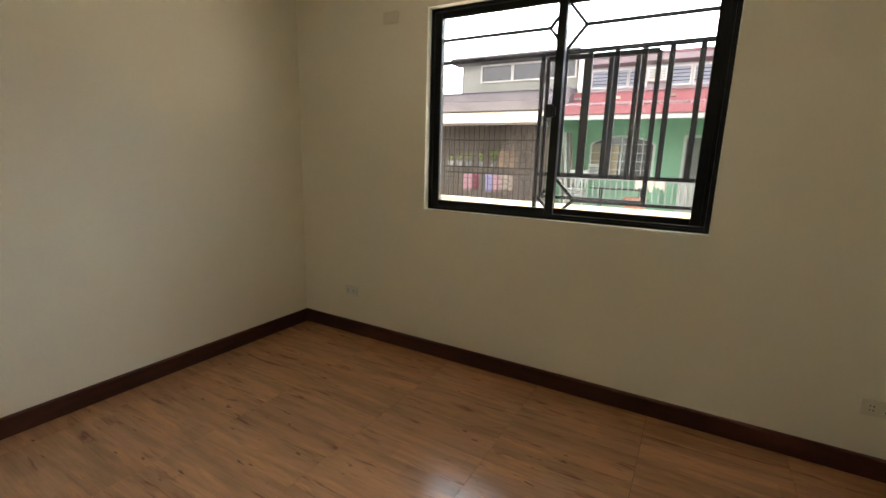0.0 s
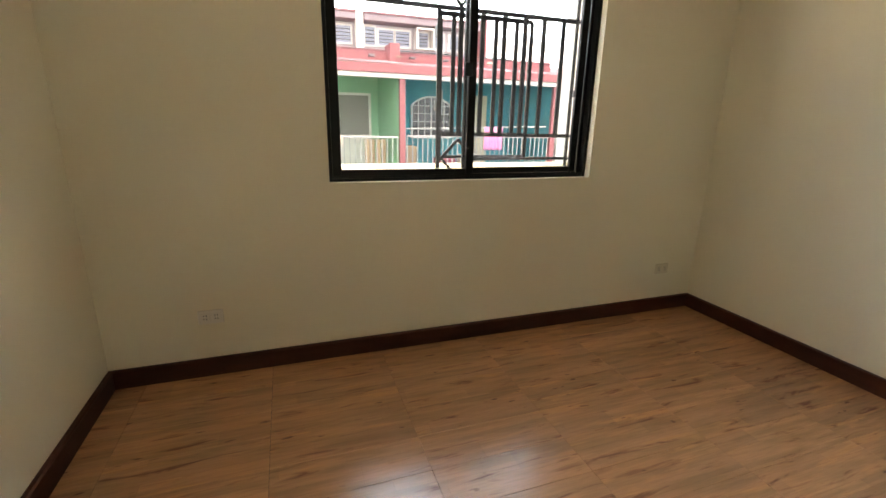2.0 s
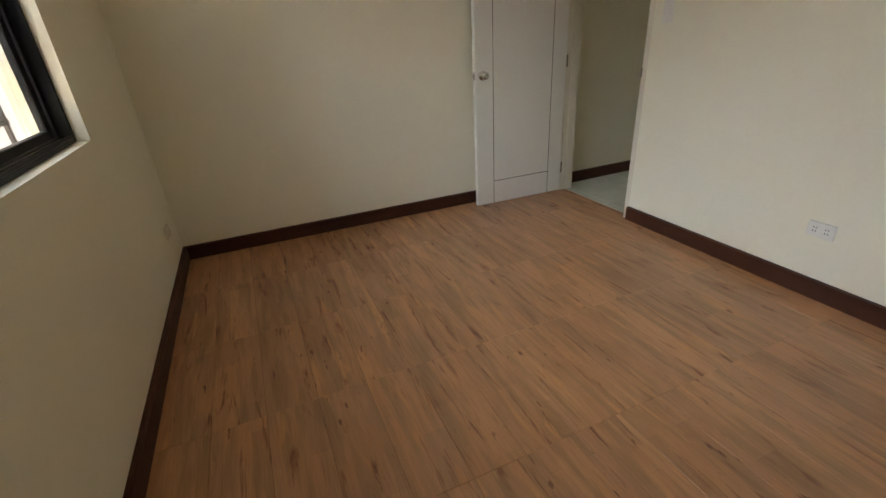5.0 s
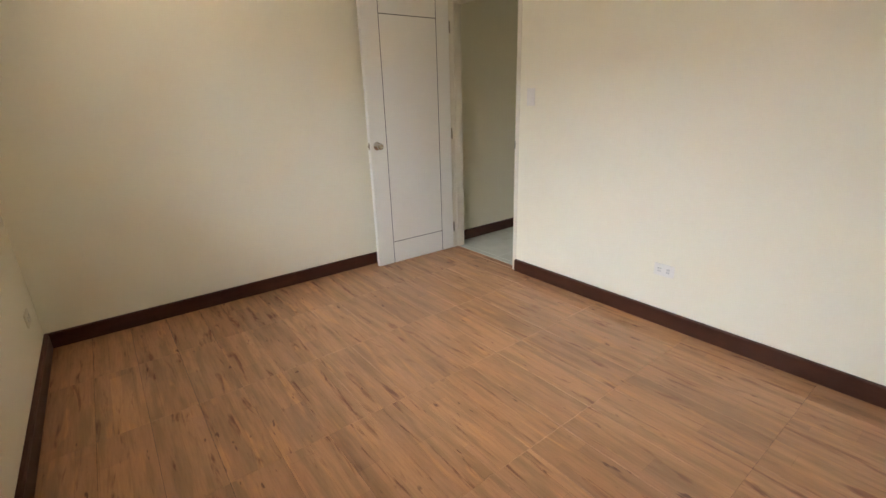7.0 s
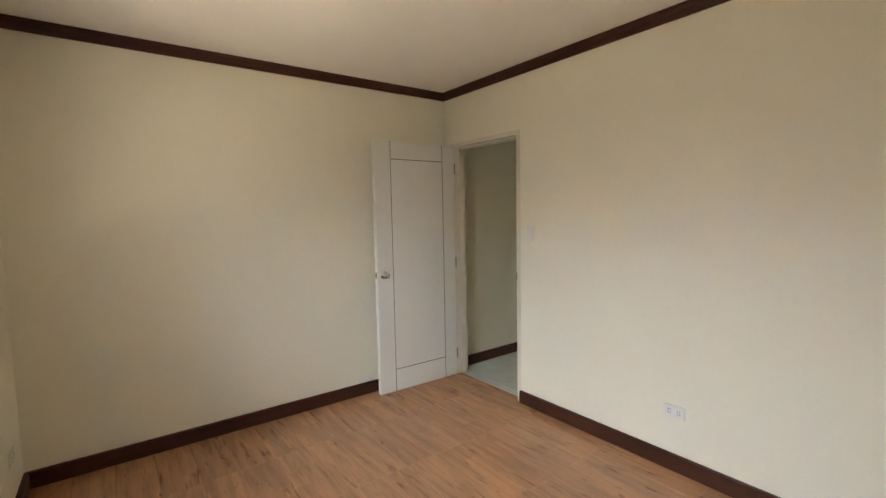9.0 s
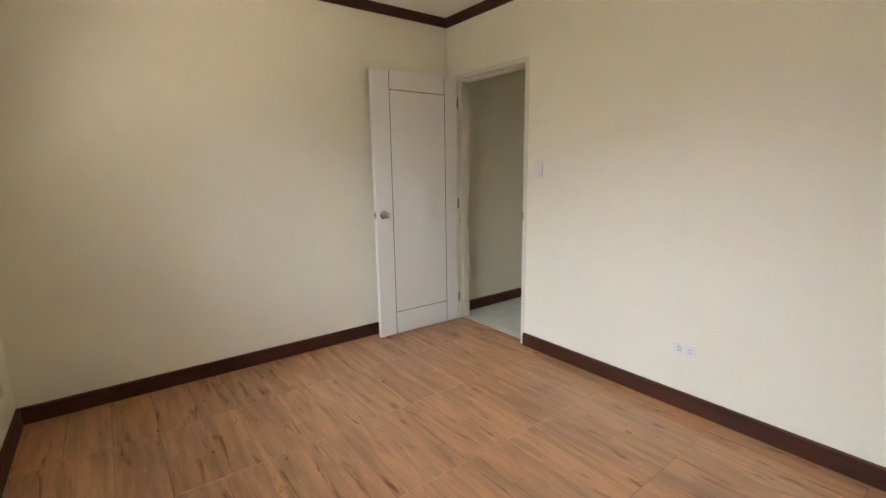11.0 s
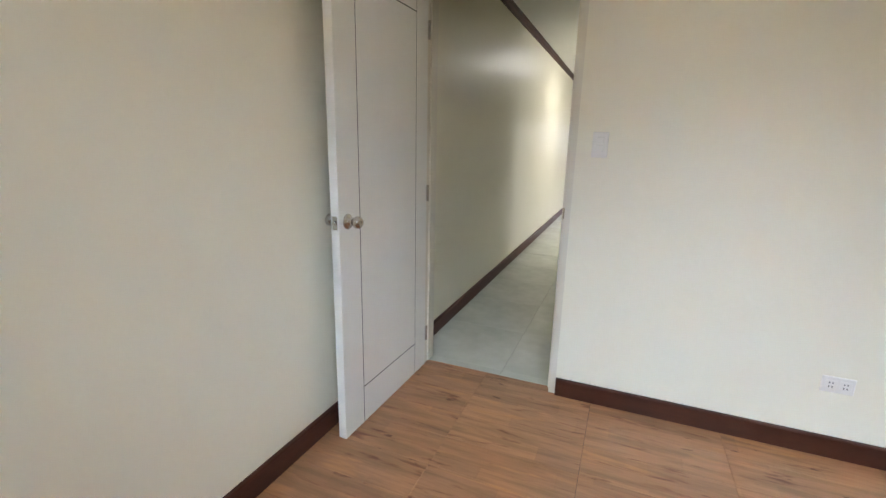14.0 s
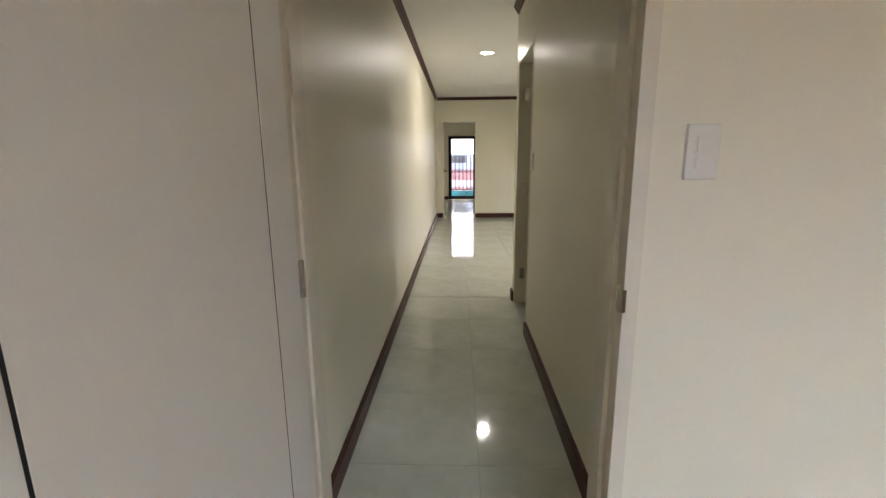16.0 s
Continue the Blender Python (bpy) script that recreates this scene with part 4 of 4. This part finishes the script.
M_SLAT = vary("louvre_glass", (0.30, 0.36, 0.46), (0.42, 0.48, 0.58), (0.1, 0.25), 3, 30, 0.02, 0.001)
for x0, x1 in ((-2.66, -2.28), (-2.22, -1.82), (-1.78, -1.40), (-0.86, -0.46), (-0.38, 0.02)):
    louvre_window(x0, x1, 3.18, 3.58, "white framed louvre window of the upper storey")
louvre_window(0.36, 0.62, 3.17, 3.60, "white framed louvre window of the upper storey")
for x0, x1 in ((0.70, 1.10), (1.14, 1.52), (1.76, 2.02), (2.1, 2.45), (2.6, 3.0)):
    louvre_window(x0, x1, 3.18, 3.56, "white framed barred window of the upper storey")
for x0, x1 in ((-5.75, -4.85), (-4.80, -3.95), (-3.90, -3.10)):
    louvre_window(x0, x1, 3.50, 3.92, "white framed fixed pane of the grey upper storey", True)


def aircon(x0, x1, z0, z1, y0, y1, label):
    a = thing("air_conditioner", ((x0 + x1) / 2, y1, z0), label, "air conditioner")
    ext("body", [(x0, x1, y0 + 0.01, y1, z0, z1)], M_PLASTW, a, bevel=0.01)
    ext("grille", [(x0 + 0.03, x1 - 0.03, y0, y0 + 0.008, z0 + 0.04 + i * 0.035, z0 + 0.055 + i * 0.035) for i in range(int((z1 - z0 - 0.07) / 0.035))], M_GREYD, a, "grey slotted grille")


aircon(-1.34, -0.94, 3.24, 3.56, WY - 0.28, WY, "white window air conditioner in the upper wall")
aircon(-2.50, -2.08, 0.95, 1.29, WY - 0.35, WY - 0.06, "white window air conditioner in the arched window")
ext("bracket", [(1.62, 2.10, WY - 0.34, WY - 0.30, 3.12, 3.15), (1.62, 1.65, WY - 0.34, WY, 3.12, 3.6), (2.07, 2.10, WY - 0.34, WY, 3.12, 3.6), (1.62, 2.10, WY - 0.36, WY - 0.02, 3.58, 3.62)], M_FRAMEW, row, "white barred window cage")

arched_window("g", -2.53, -1.04, 0.96, 1.80, 1.98, "beige curtains")
ext("curtain", [(-2.50, -1.85, WY - 0.019, WY - 0.0135, 1.0, 1.78)], M_CURT, row, "beige curtain")
arched_window("t", 1.58, 2.68, 0.94, 1.76, 1.98, "a cloth behind it")
gd = thing("house_door", (0.02, WY, 0.05), "white framed door with a grey screen in the green wall", "door", kind="structure")
ext("door_frame", [(-0.42, -0.36, WY - 0.06, WY - 0.002, 0.05, 2.02), (0.41, 0.47, WY - 0.06, WY - 0.002, 0.05, 2.02), (-0.36, 0.41, WY - 0.06, WY - 0.002, 1.96, 2.02), (-0.36, 0.41, WY - 0.05, WY - 0.002, 0.93, 0.98)], M_FRAMEW, gd, "white frame")
ext("screen", [(-0.36, 0.41, WY - 0.03, WY - 0.003, 0.98, 1.96)], M_GREYD, gd, "grey screen")
ext("leaf", [(-0.36, 0.41, WY - 0.035, WY - 0.003, 0.05, 0.93)], M_FRAMEW, gd, "pale lower panel")
td = thing("house_door", (3.55, WY, 0.05), "plain cream door in the teal wall", "door", kind="structure")
ext("leaf", [(3.30, 3.78, WY - 0.05, WY - 0.003, 0.05, 2.08)], M_CONC, td, bevel=0.006)

# balcony rails
def railing(x0, x1, y, z0, z1, label, step=0.115):
    r = thing("railing", ((x0 + x1) / 2, y, z0), label, "railing", kind="structure")
    for z, s in ((z1, 0.02), (z0, 0.014)):
        ext("rail", [(x0, x1, y - s, y + s, z - s, z + s)], M_RAIL, r, bevel=0.004)
    n = int((x1 - x0) / step)
    for i in range(n + 1):
        x = x0 + (x1 - x0) * i / n
        ext("baluster", [(x - 0.008, x + 0.008, y - 0.008, y + 0.008, z0, z1)], M_RAIL, r)


railing(-2.86, 0.62, CY + 0.05, 0.20, 1.00, "white painted iron balcony railing of the green house")
railing(0.84, 4.40, CY + 0.05, 0.20, 1.03, "white painted iron balcony railing of the teal house")
bm = bmesh.new()
tube(bm, (0.80, CY + 0.02, 1.18), (4.3, CY + 0.02, 1.28), 0.016, 8)
part("drying_pole", bm, M_RAIL, label="white drying pole above the teal house's railing", category="pole", kind="structure")


def cloth(name, x0, x1, y, z0, z1, mat, label, category="towel", sag=0.02, ragged=0.0, seed=1):
    """Hanging cloth with soft folds and some thickness."""
    rnd = random.Random(seed)
    bm = bmesh.new()
    nx, nz = 14, 8
    ph = rnd.random() * 6
    V = []
    low = [z0 + rnd.uniform(0, ragged) for _ in range(nx + 1)]
    for side in (0, 1):
        V.append([[bm.verts.new((x0 + (x1 - x0) * i / nx, y + side * 0.012 + sag * math.sin(i * 1.3 + ph) * j / nz, z1 + (low[i] - z1) * j / nz)) for j in range(nz + 1)] for i in range(nx + 1)])
    for i in range(nx):
        for j in range(nz):
            a = V[0]
            f = bm.faces.new((a[i][j], a[i + 1][j], a[i + 1][j + 1], a[i][j + 1]))
            b = V[1]
            g = bm.faces.new((b[i][j + 1], b[i + 1][j + 1], b[i + 1][j], b[i][j]))
            f.smooth = g.smooth = True
    for i in range(nx):
        for j in (0, nz):
            bm.faces.new((V[0][i][j], V[1][i][j], V[1][i + 1][j], V[0][i + 1][j]))
    for j in range(nz):
        for i in (0, nx):
            bm.faces.new((V[0][i][j], V[0][i][j + 1], V[1][i][j + 1], V[1][i][j]))
    bmesh.ops.recalc_face_normals(bm, faces=bm.faces)
    return part(name, bm, mat, label=label, category=category)


cloth("towel", 2.66, 3.13, CY - 0.02, 0.73, 1.25, M_PINK, "pink towel hanging from the drying pole")
cloth("cloth", -1.10, -0.56, CY - 0.01, 0.72, 1.02, M_CLOTH, "pale beige cloth hung over the white railing", "cloth", 0.03, 0.22, 3)

# porch clutter of the green house
bd = thing("boards", (-2.6, 11.0, 0.05), "long dark and white boards leaning against the green wall", "board")
for i, (x, m) in enumerate(((-2.86, M_DARKW), (-2.80, M_FRAMEW), (-2.74, M_GREYD), (-2.68, M_DARKW))):
    bm = bmesh.new()
    box(bm, -0.03, 0.03, -0.015, 0.015, 0, 1.98, 0.003, Matrix.Translation((x + 0.10, 11.0 + i * 0.05, 0.05)) @ Matrix.Rotation(-0.10, 4, "Y"))
    extm("board", bm, m, bd, "leaning board")


def plastic_chair(at, label):
    c = thing("plastic_chair", at, label, "chair", "stacked plastic chairs")
    w, d = 0.42, 0.42
    for sx in (-1, 1):
        for sy in (-1, 1):
            bm = bmesh.new()
            tube(bm, (sx * w / 2, sy * d / 2, 0), (sx * w / 2.3, sy * d / 2.3, 0.42), 0.018, 8)
            part("leg", bm, M_PLASTW, c)
    bm = bmesh.new()
    box(bm, -w / 2, w / 2, -d / 2, d / 2, 0.41, 0.44, 0.01)
    part("seat", bm, M_PLASTW, c)
    bm = bmesh.new()
    for i in range(5):
        box(bm, -w / 2 + 0.03 + i * 0.083, -w / 2 + 0.06 + i * 0.083, d / 2 - 0.02, d / 2, 0.44, 0.80, 0.004)
    box(bm, -w / 2, w / 2, d / 2 - 0.025, d / 2 + 0.005, 0.80, 0.86, 0.008)
    part("backrest", bm, M_PLASTW, c)
    return c


ch = plastic_chair((-2.45, 10.8, 0.05), "white plastic garden chair on the porch")
for i in range(1, 5):
    copy_thing(ch, Matrix.Translation((-2.45, 10.8 - 0.02 * i, 0.05 + 0.06 * i)))
tb = thing("folding_table", (-1.55, 11.0, 0.05), "dark slatted table on the green porch", "table")
ext("tabletop", [(-2.15, -0.98, 10.85 + 0.08 * i, 10.91 + 0.08 * i, 0.74, 0.77) for i in range(5)], M_IRON, tb, "dark slatted top")
for x in (-1.95, -1.1):
    for y in (10.9, 11.2):
        ext("leg", [(x - 0.015, x + 0.015, y - 0.015, y + 0.015, 0.05, 0.74)], M_IRON, tb)
cr = thing("crate", (-1.16, 10.8, 0.05), "orange plastic crate on the porch", "crate")
ext("body", [(-1.38, -0.95, 10.65, 10.95, 0.05, 0.55)], M_ORANGE, cr, bevel=0.02)
ext("rim", [(-1.40, -0.93, 10.63, 10.97, 0.55, 0.60)], M_ORANGE, cr, bevel=0.008)
sh = thing("shutter_panel", (-0.1, 10.9, 0.05), "brown wooden panel leaning on the porch", "board")
ext("panel", [(0.05 + 0.13 * i, 0.16 + 0.13 * i, 10.95, 10.98, 0.05, 0.92) for i in range(4)], M_CARD, sh, bevel=0.004)
# teal porch
for i, (x, w, h, m, nm) in enumerate(((1.15, 0.34, 0.72, M_CARD, "cardboard box"), (2.1, 0.5, 0.42, M_MAROON, "maroon bench cushion"), (2.75, 0.55, 0.5, M_CLOTH, "pale covered stool"))):
    t = thing("porch_thing", (x, 11.1, 0.05), nm + " on the teal porch", "box" if i == 0 else "seat")
    ext("body", [(x - w / 2, x + w / 2, 10.95, 11.3, 0.05, 0.05 + h)], m, t, bevel=0.03)
t = thing("wall_lamp_tube", (2.15, WY - 0.05, 1.9), "white tube hanging by the arched window", "lamp")
ext("tube", [(2.26, 2.29, WY - 0.5, WY - 0.47, 1.55, 2.15)], M_RAIL, t, bevel=0.005)

# grille front of the brown house: bars, shelves with plants, washing
bg2 = thing("porch_grille", (-4.3, 9.9, 0.0), "dark iron burglar grille that closes the brown porch", "grille", kind="structure")
for z in (0.42, 1.15, 1.77, 2.10):
    ext("rail", [(-9.0, -3.0, 9.885, 9.915, z - 0.012, z + 0.012)], M_IRON, bg2)
for i in range(47):
    x = -9.0 + i * 0.13
    ext("bar", [(x - 0.007, x + 0.007, 9.893, 9.907, -0.1, 2.12)], M_IRON, bg2)
bm = bmesh.new()
for i in range(9):
    z = 0.5 + i * 0.13
    box(bm, -9.0, -3.0, 9.895, 9.905, z - 0.004, z + 0.004)
extm("mesh_wire", bm, M_IRON, bg2, "thin level wires", "stuff")
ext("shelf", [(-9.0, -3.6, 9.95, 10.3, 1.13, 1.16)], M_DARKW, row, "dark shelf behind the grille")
ext("porch_ceiling_beam", [(-9, -3.0, 9.86, 9.95, 2.10, 2.20)], M_AWN, row, "stained timber beam", 0.005)
bm = corrugated(-9.0, -2.95, 9.1, 2.10, 10.0, 2.42, 0.09, 0.01)
aw = thing("awning", (-5.9, 9.5, 2.2), "sunlit cream corrugated awning over the grille", "awning", kind="structure")
extm("sheet", bm, M_AWN, aw)
ext("frame", [(-9.0, -2.95, 9.09, 9.12, 2.05, 2.085), (-2.98, -2.95, 9.12, 9.9, 2.05, 2.08)], M_TWIG, aw, "rusty brown edge strip")


def potted_plant(at, h, n, label, seed, spread=0.5, pale=False):
    rnd = random.Random(seed)
    p = thing("potted_plant", at, label, "plant", "plants on the shelf")
    bm = bmesh.new()
    lathe(bm, [(0, 0.055), (0.11, 0.08), (0.13, 0.085), (0.135, 0.075), (0.12, 0.07)], (0, 0, 0), (0, 0, 1), 16)
    part("pot", bm, M_PLASTW if pale else M_POT, p, "pale pot" if pale else "grey pot")
    bm = bmesh.new()
    for k in range(n):
        a, lean = rnd.random() * 6.28, rnd.uniform(0.15, spread)
        L, w = h * rnd.uniform(0.6, 1.0), rnd.uniform(0.012, 0.022)
        side = Vector((-math.sin(a), math.cos(a), 0))
        prev = None
        for s in range(6):
            u = s / 5
            c = Vector((math.cos(a) * lean * L * u ** 1.6, math.sin(a) * lean * L * u ** 1.6, 0.12 + L * (u - 0.25 * u * u)))
            ww = w * math.sin(math.pi * min(0.96, 0.15 + 0.85 * u)) + 0.002
            q = (bm.verts.new(c - side * ww), bm.verts.new(c + side * ww))
            if prev:
                bm.faces.new((prev[0], prev[1], q[1], q[0]))
            prev = q
    part("leaves", bm, M_LEAF, p, "long green strap leaves")


for i, (x, h, n, pale) in enumerate(((-5.45, 0.16, 14, True), (-5.2, 0.26, 16, True), (-4.95, 0.28, 16, False), (-4.62, 0.32, 22, False), (-4.28, 0.42, 34, False))):
    potted_plant((x, 10.12, 1.16), h, n, ("pale" if pale else "grey") + " pot with long green strap leaves on the shelf", i + 5, 0.75, pale)
bx = thing("carton", (-3.9, 10.15, 1.16), "brown cardboard carton on the shelf behind the grille", "box")
ext("body", [(-4.12, -3.72, 9.98, 10.28, 1.16, 1.55)], M_CARD, bx, bevel=0.006)
ext("flap", [(-3.78, -3.74, 9.97, 10.0, 1.50, 1.68)], M_CARD, bx)
for i, (x0, x1, z0, m, nm) in enumerate(((-5.05, -4.80, 0.55, M_ROSE, "rose"), (-4.78, -4.62, 0.60, M_MAROON, "maroon"), (-4.45, -4.25, 0.55, M_LILAC, "lilac"), (-4.25, -4.05, 0.56, M_ROSE, "rose"), (-4.05, -3.72, 0.60, M_CLOTH, "pale"), (-3.6, -3.35, 0.45, M_GREYD, "grey"))):
    cloth("washing", x0, x1, 10.05, z0, 0.98, m, nm + " shirt hung to dry behind the grille", "clothes", 0.03, 0.08, i + 11)
bm = bmesh.new()
tube(bm, (-9, 10.05, 1.0), (-3.0, 10.05, 1.0), 0.008, 6)
part("clothes_line", bm, M_IRON, label="dark clothes line behind the grille", category="line", kind="structure")

# dry vine climbing the end of the grille
rnd = random.Random(4)
bm = bmesh.new()
for k in range(230):
    p = Vector((-2.96 - 1.05 * rnd.random() ** 1.6, 9.86 + rnd.uniform(-0.04, 0.05), rnd.uniform(-0.1, 1.9)))
    d = Vector((rnd.uniform(-1, 1), rnd.uniform(-0.2, 0.2), rnd.uniform(-0.3, 1.2))).normalized()
    for s in range(5):
        q = p + d * rnd.uniform(0.05, 0.12)
        tube(bm, p, q, 0.008, 5, 0.006, caps=False)
        p = q
        d = (d + Vector((rnd.uniform(-0.7, 0.7), rnd.uniform(-0.3, 0.3), rnd.uniform(-0.6, 0.6)))).normalized()
for k in range(620):
    c = Vector((-2.95 - 0.95 * rnd.random() ** 1.6, 9.84 + rnd.uniform(-0.06, 0.05), rnd.uniform(0.0, 1.9) ** 1.0))
    a = [Vector((rnd.uniform(-1, 1), rnd.uniform(-1, 1), rnd.uniform(-1, 1))).normalized() * rnd.uniform(0.015, 0.035) for _ in range(3)]
    bm.faces.new([bm.verts.new(c + v) for v in a])
vn = part("dry_vine", bm, M_TWIG, label="tangle of dry brown vine on the end of the grille", category="climbing plant", kind="stuff")

# stone wall and pale house past the teal house
structure("pale_house", [(4.75, 9.0, 12.0, 12.3, -3.1, 2.5)], M_WHITE, "pale rendered house past the teal one", "house")
louvre_window(5.4, 5.9, 0.9, 1.9, "grey window in the pale house", True, 12.0)
extm("roof", corrugated(4.9, 9.5, 10.6, 2.35, 12.2, 2.9), M_ROOFC, row, "faded coral roof of the pale house")
ext("lower_fascia", [(4.75, 9.0, 10.5, 10.6, 2.15, 2.35)], M_CORAL, row, "coral fascia")
st = thing("stone_wall", (6.1, 11.0, -3.1), "low wall of cut grey stones with bare twigs over it", "wall", kind="structure")
rnd = random.Random(9)
bm = bmesh.new()
z = -0.3
while z < 0.95:
    h = rnd.uniform(0.10, 0.18)
    x = 4.8
    while x < 7.6:
        w = rnd.uniform(0.14, 0.34)
        box(bm, x + 0.008, min(x + w, 7.6) - 0.008, 11.0 - rnd.uniform(0, 0.03), 11.2, z + 0.008, z + h - 0.008, 0.012)
        x += w
    z += h
extm("stones", bm, M_STONE, st, "cut grey stones", "stuff")
ext("core", [(4.8, 7.6, 11.03, 11.19, -3.1, z)], M_CONC, st, "mortar core")
bm = bmesh.new()
for k in range(30):
    p = Vector((rnd.uniform(4.9, 7.2), 10.85, rnd.uniform(0.5, 0.9)))
    d = Vector((rnd.uniform(-1, 1), rnd.uniform(-0.2, 0.2), rnd.uniform(-0.4, 0.9))).normalized()
    for s in range(6):
        q = p + d * 0.12
        tube(bm, p, q, 0.009, 5, 0.006, caps=False)
        p = q
        d = (d + Vector((rnd.uniform(-0.5, 0.5), 0, rnd.uniform(-0.5, 0.4)))).normalized()
part("bare_twigs", bm, M_TWIG, label="bare brown twigs in front of the stone wall", category="plant", kind="stuff")

# south side, seen through the far room
sh2 = thing("far_house", (0, -22, -3.1), "far house with a faded red roof and white walls", "house", kind="structure")
o = Vector(sh2.location)
for y0, z0, y1, z1 in ((-19.0, -0.55, -20.4, -0.05), (-20.6, 0.25, -22.0, 0.80)):
    bm = corrugated(-6, 7, y0, z0, y1, z1, 0.16, 0.03)
    bmesh.ops.translate(bm, vec=-o, verts=bm.verts)
    part("roof", bm, M_ROOFC, sh2, "faded red corrugated roof")
bm = bmesh.new()
box(bm, -6, 7, 0.0, 0.2, 0, 4.6)
part("upper_wall", bm, M_GREYB, sh2, "blue-grey rendered upper wall")
bm = bmesh.new()
box(bm, -6, 7, 1.4, 1.6, 0, 3.35)
box(bm, -6, 7, 2.95, 3.0, 2.35, 2.55)
part("wall", bm, M_LILACW, sh2, "pale rendered wall")
for x in (-3.5, -1.2, 0.2, 2.4):
    bm = bmesh.new()
    box(bm, x, x + 0.9, 0.201, 0.23, 4.15, 4.5)
    part("window", bm, M_DARKIN, sh2, "dark window")

# ---- hall tiles ----
def flat_tile(name, parts, mat, z=0.0, t=0.006):
    bm = bmesh.new()
    for x0, x1, y0, y1 in parts:
        v = [bm.verts.new(p) for p in ((x0, y0, -t), (x1, y0, -t), (x1, y1, -t), (x0, y1, -t))]
        e = 0.0004
        w = [bm.verts.new(p) for p in ((x0, y0, -e), (x1, y0, -e), (x1, y1, -e), (x0, y1, -e))]
        u = [bm.verts.new(p) for p in ((x0 + e, y0 + e, 0), (x1 - e, y0 + e, 0), (x1 - e, y1 - e, 0), (x0 + e, y1 - e, 0))]
        for a, b in ((v, w), (w, u)):
            for i in range(4):
                bm.faces.new((a[i], a[(i + 1) % 4], b[(i + 1) % 4], b[i]))
        bm.faces.new(u)
        bm.faces.new(v[::-1])
    return mesh_of(name, bm, mat)


def lay(name, parent, rect, x_ref, y_ref, pitch, gap, mat, boards=1, cut=None):
    """Lays tiles over rect, cut at its edges; alike tiles share one mesh."""
    x0, x1, y0, y1 = rect
    cache = {}
    i0, i1 = math.floor((x0 - x_ref) / pitch), math.ceil((x1 - x_ref) / pitch)
    j0, j1 = math.floor((y0 - y_ref) / pitch), math.ceil((y1 - y_ref) / pitch)
    for i in range(i0, i1):
        for j in range(j0, j1):
            a, b = max(x0, x_ref + i * pitch + gap / 2), min(x1, x_ref + (i + 1) * pitch - gap / 2)
            c, d = max(y0, y_ref + j * pitch + gap / 2), min(y1, y_ref + (j + 1) * pitch - gap / 2)
            if b - a < 0.01 or d - c < 0.01:
                continue
            key = (round(a - x_ref - i * pitch, 4), round(b - x_ref - i * pitch, 4), round(c - y_ref - j * pitch, 4), round(d - y_ref - j * pitch, 4))
            if key not in cache:
                ox, oy = x_ref + i * pitch, y_ref + j * pitch
                ps = []
                for k in range(boards):
                    s0, s1 = oy + gap / 2 + (pitch - gap) * k / boards + (0.0006 if k else 0), oy + gap / 2 + (pitch - gap) * (k + 1) / boards - (0.0006 if k < boards - 1 else 0)
                    s0, s1 = max(s0, c), min(s1, d)
                    if s1 - s0 > 0.004:
                        ps.append((a - ox, b - ox, s0 - oy, s1 - oy))
                cache[key] = flat_tile(name, ps, mat)
            t = new(name, cache[key])
            t.location = (x_ref + i * pitch, y_ref + j * pitch, 0)
            t.parent = parent
            t.matrix_parent_inverse = Matrix.Identity(4)


floor = bpy.data.objects["floor"]
floor_hall = bpy.data.objects["floor_hall"]
lay("tile", floor, (XW, XE, YS, YN), -1.28, 1.48, 0.597, 0.0014, M_WOODT, 3)
lay("tile", floor, (DX0 - 0.0, DX1 + 0.0, YS - 0.058, YS - 0.001), -1.28, 1.48, 0.597, 0.0014, M_WOODT, 3)
lay("tile", floor_hall, (HX0, HX1, -3.42, YS - 0.062), 0.435, -0.425, 0.598, 0.002, M_HTILE)
lay("tile", floor_hall, (-1.6, HX1, YR, -3.422), 0.435, -0.425, 0.598, 0.002, M_HTILE)
lay("tile", floor_hall, (XL, -1.602, -9.19, -3.422), 0.435, -0.425, 0.598, 0.002, M_HTILE)
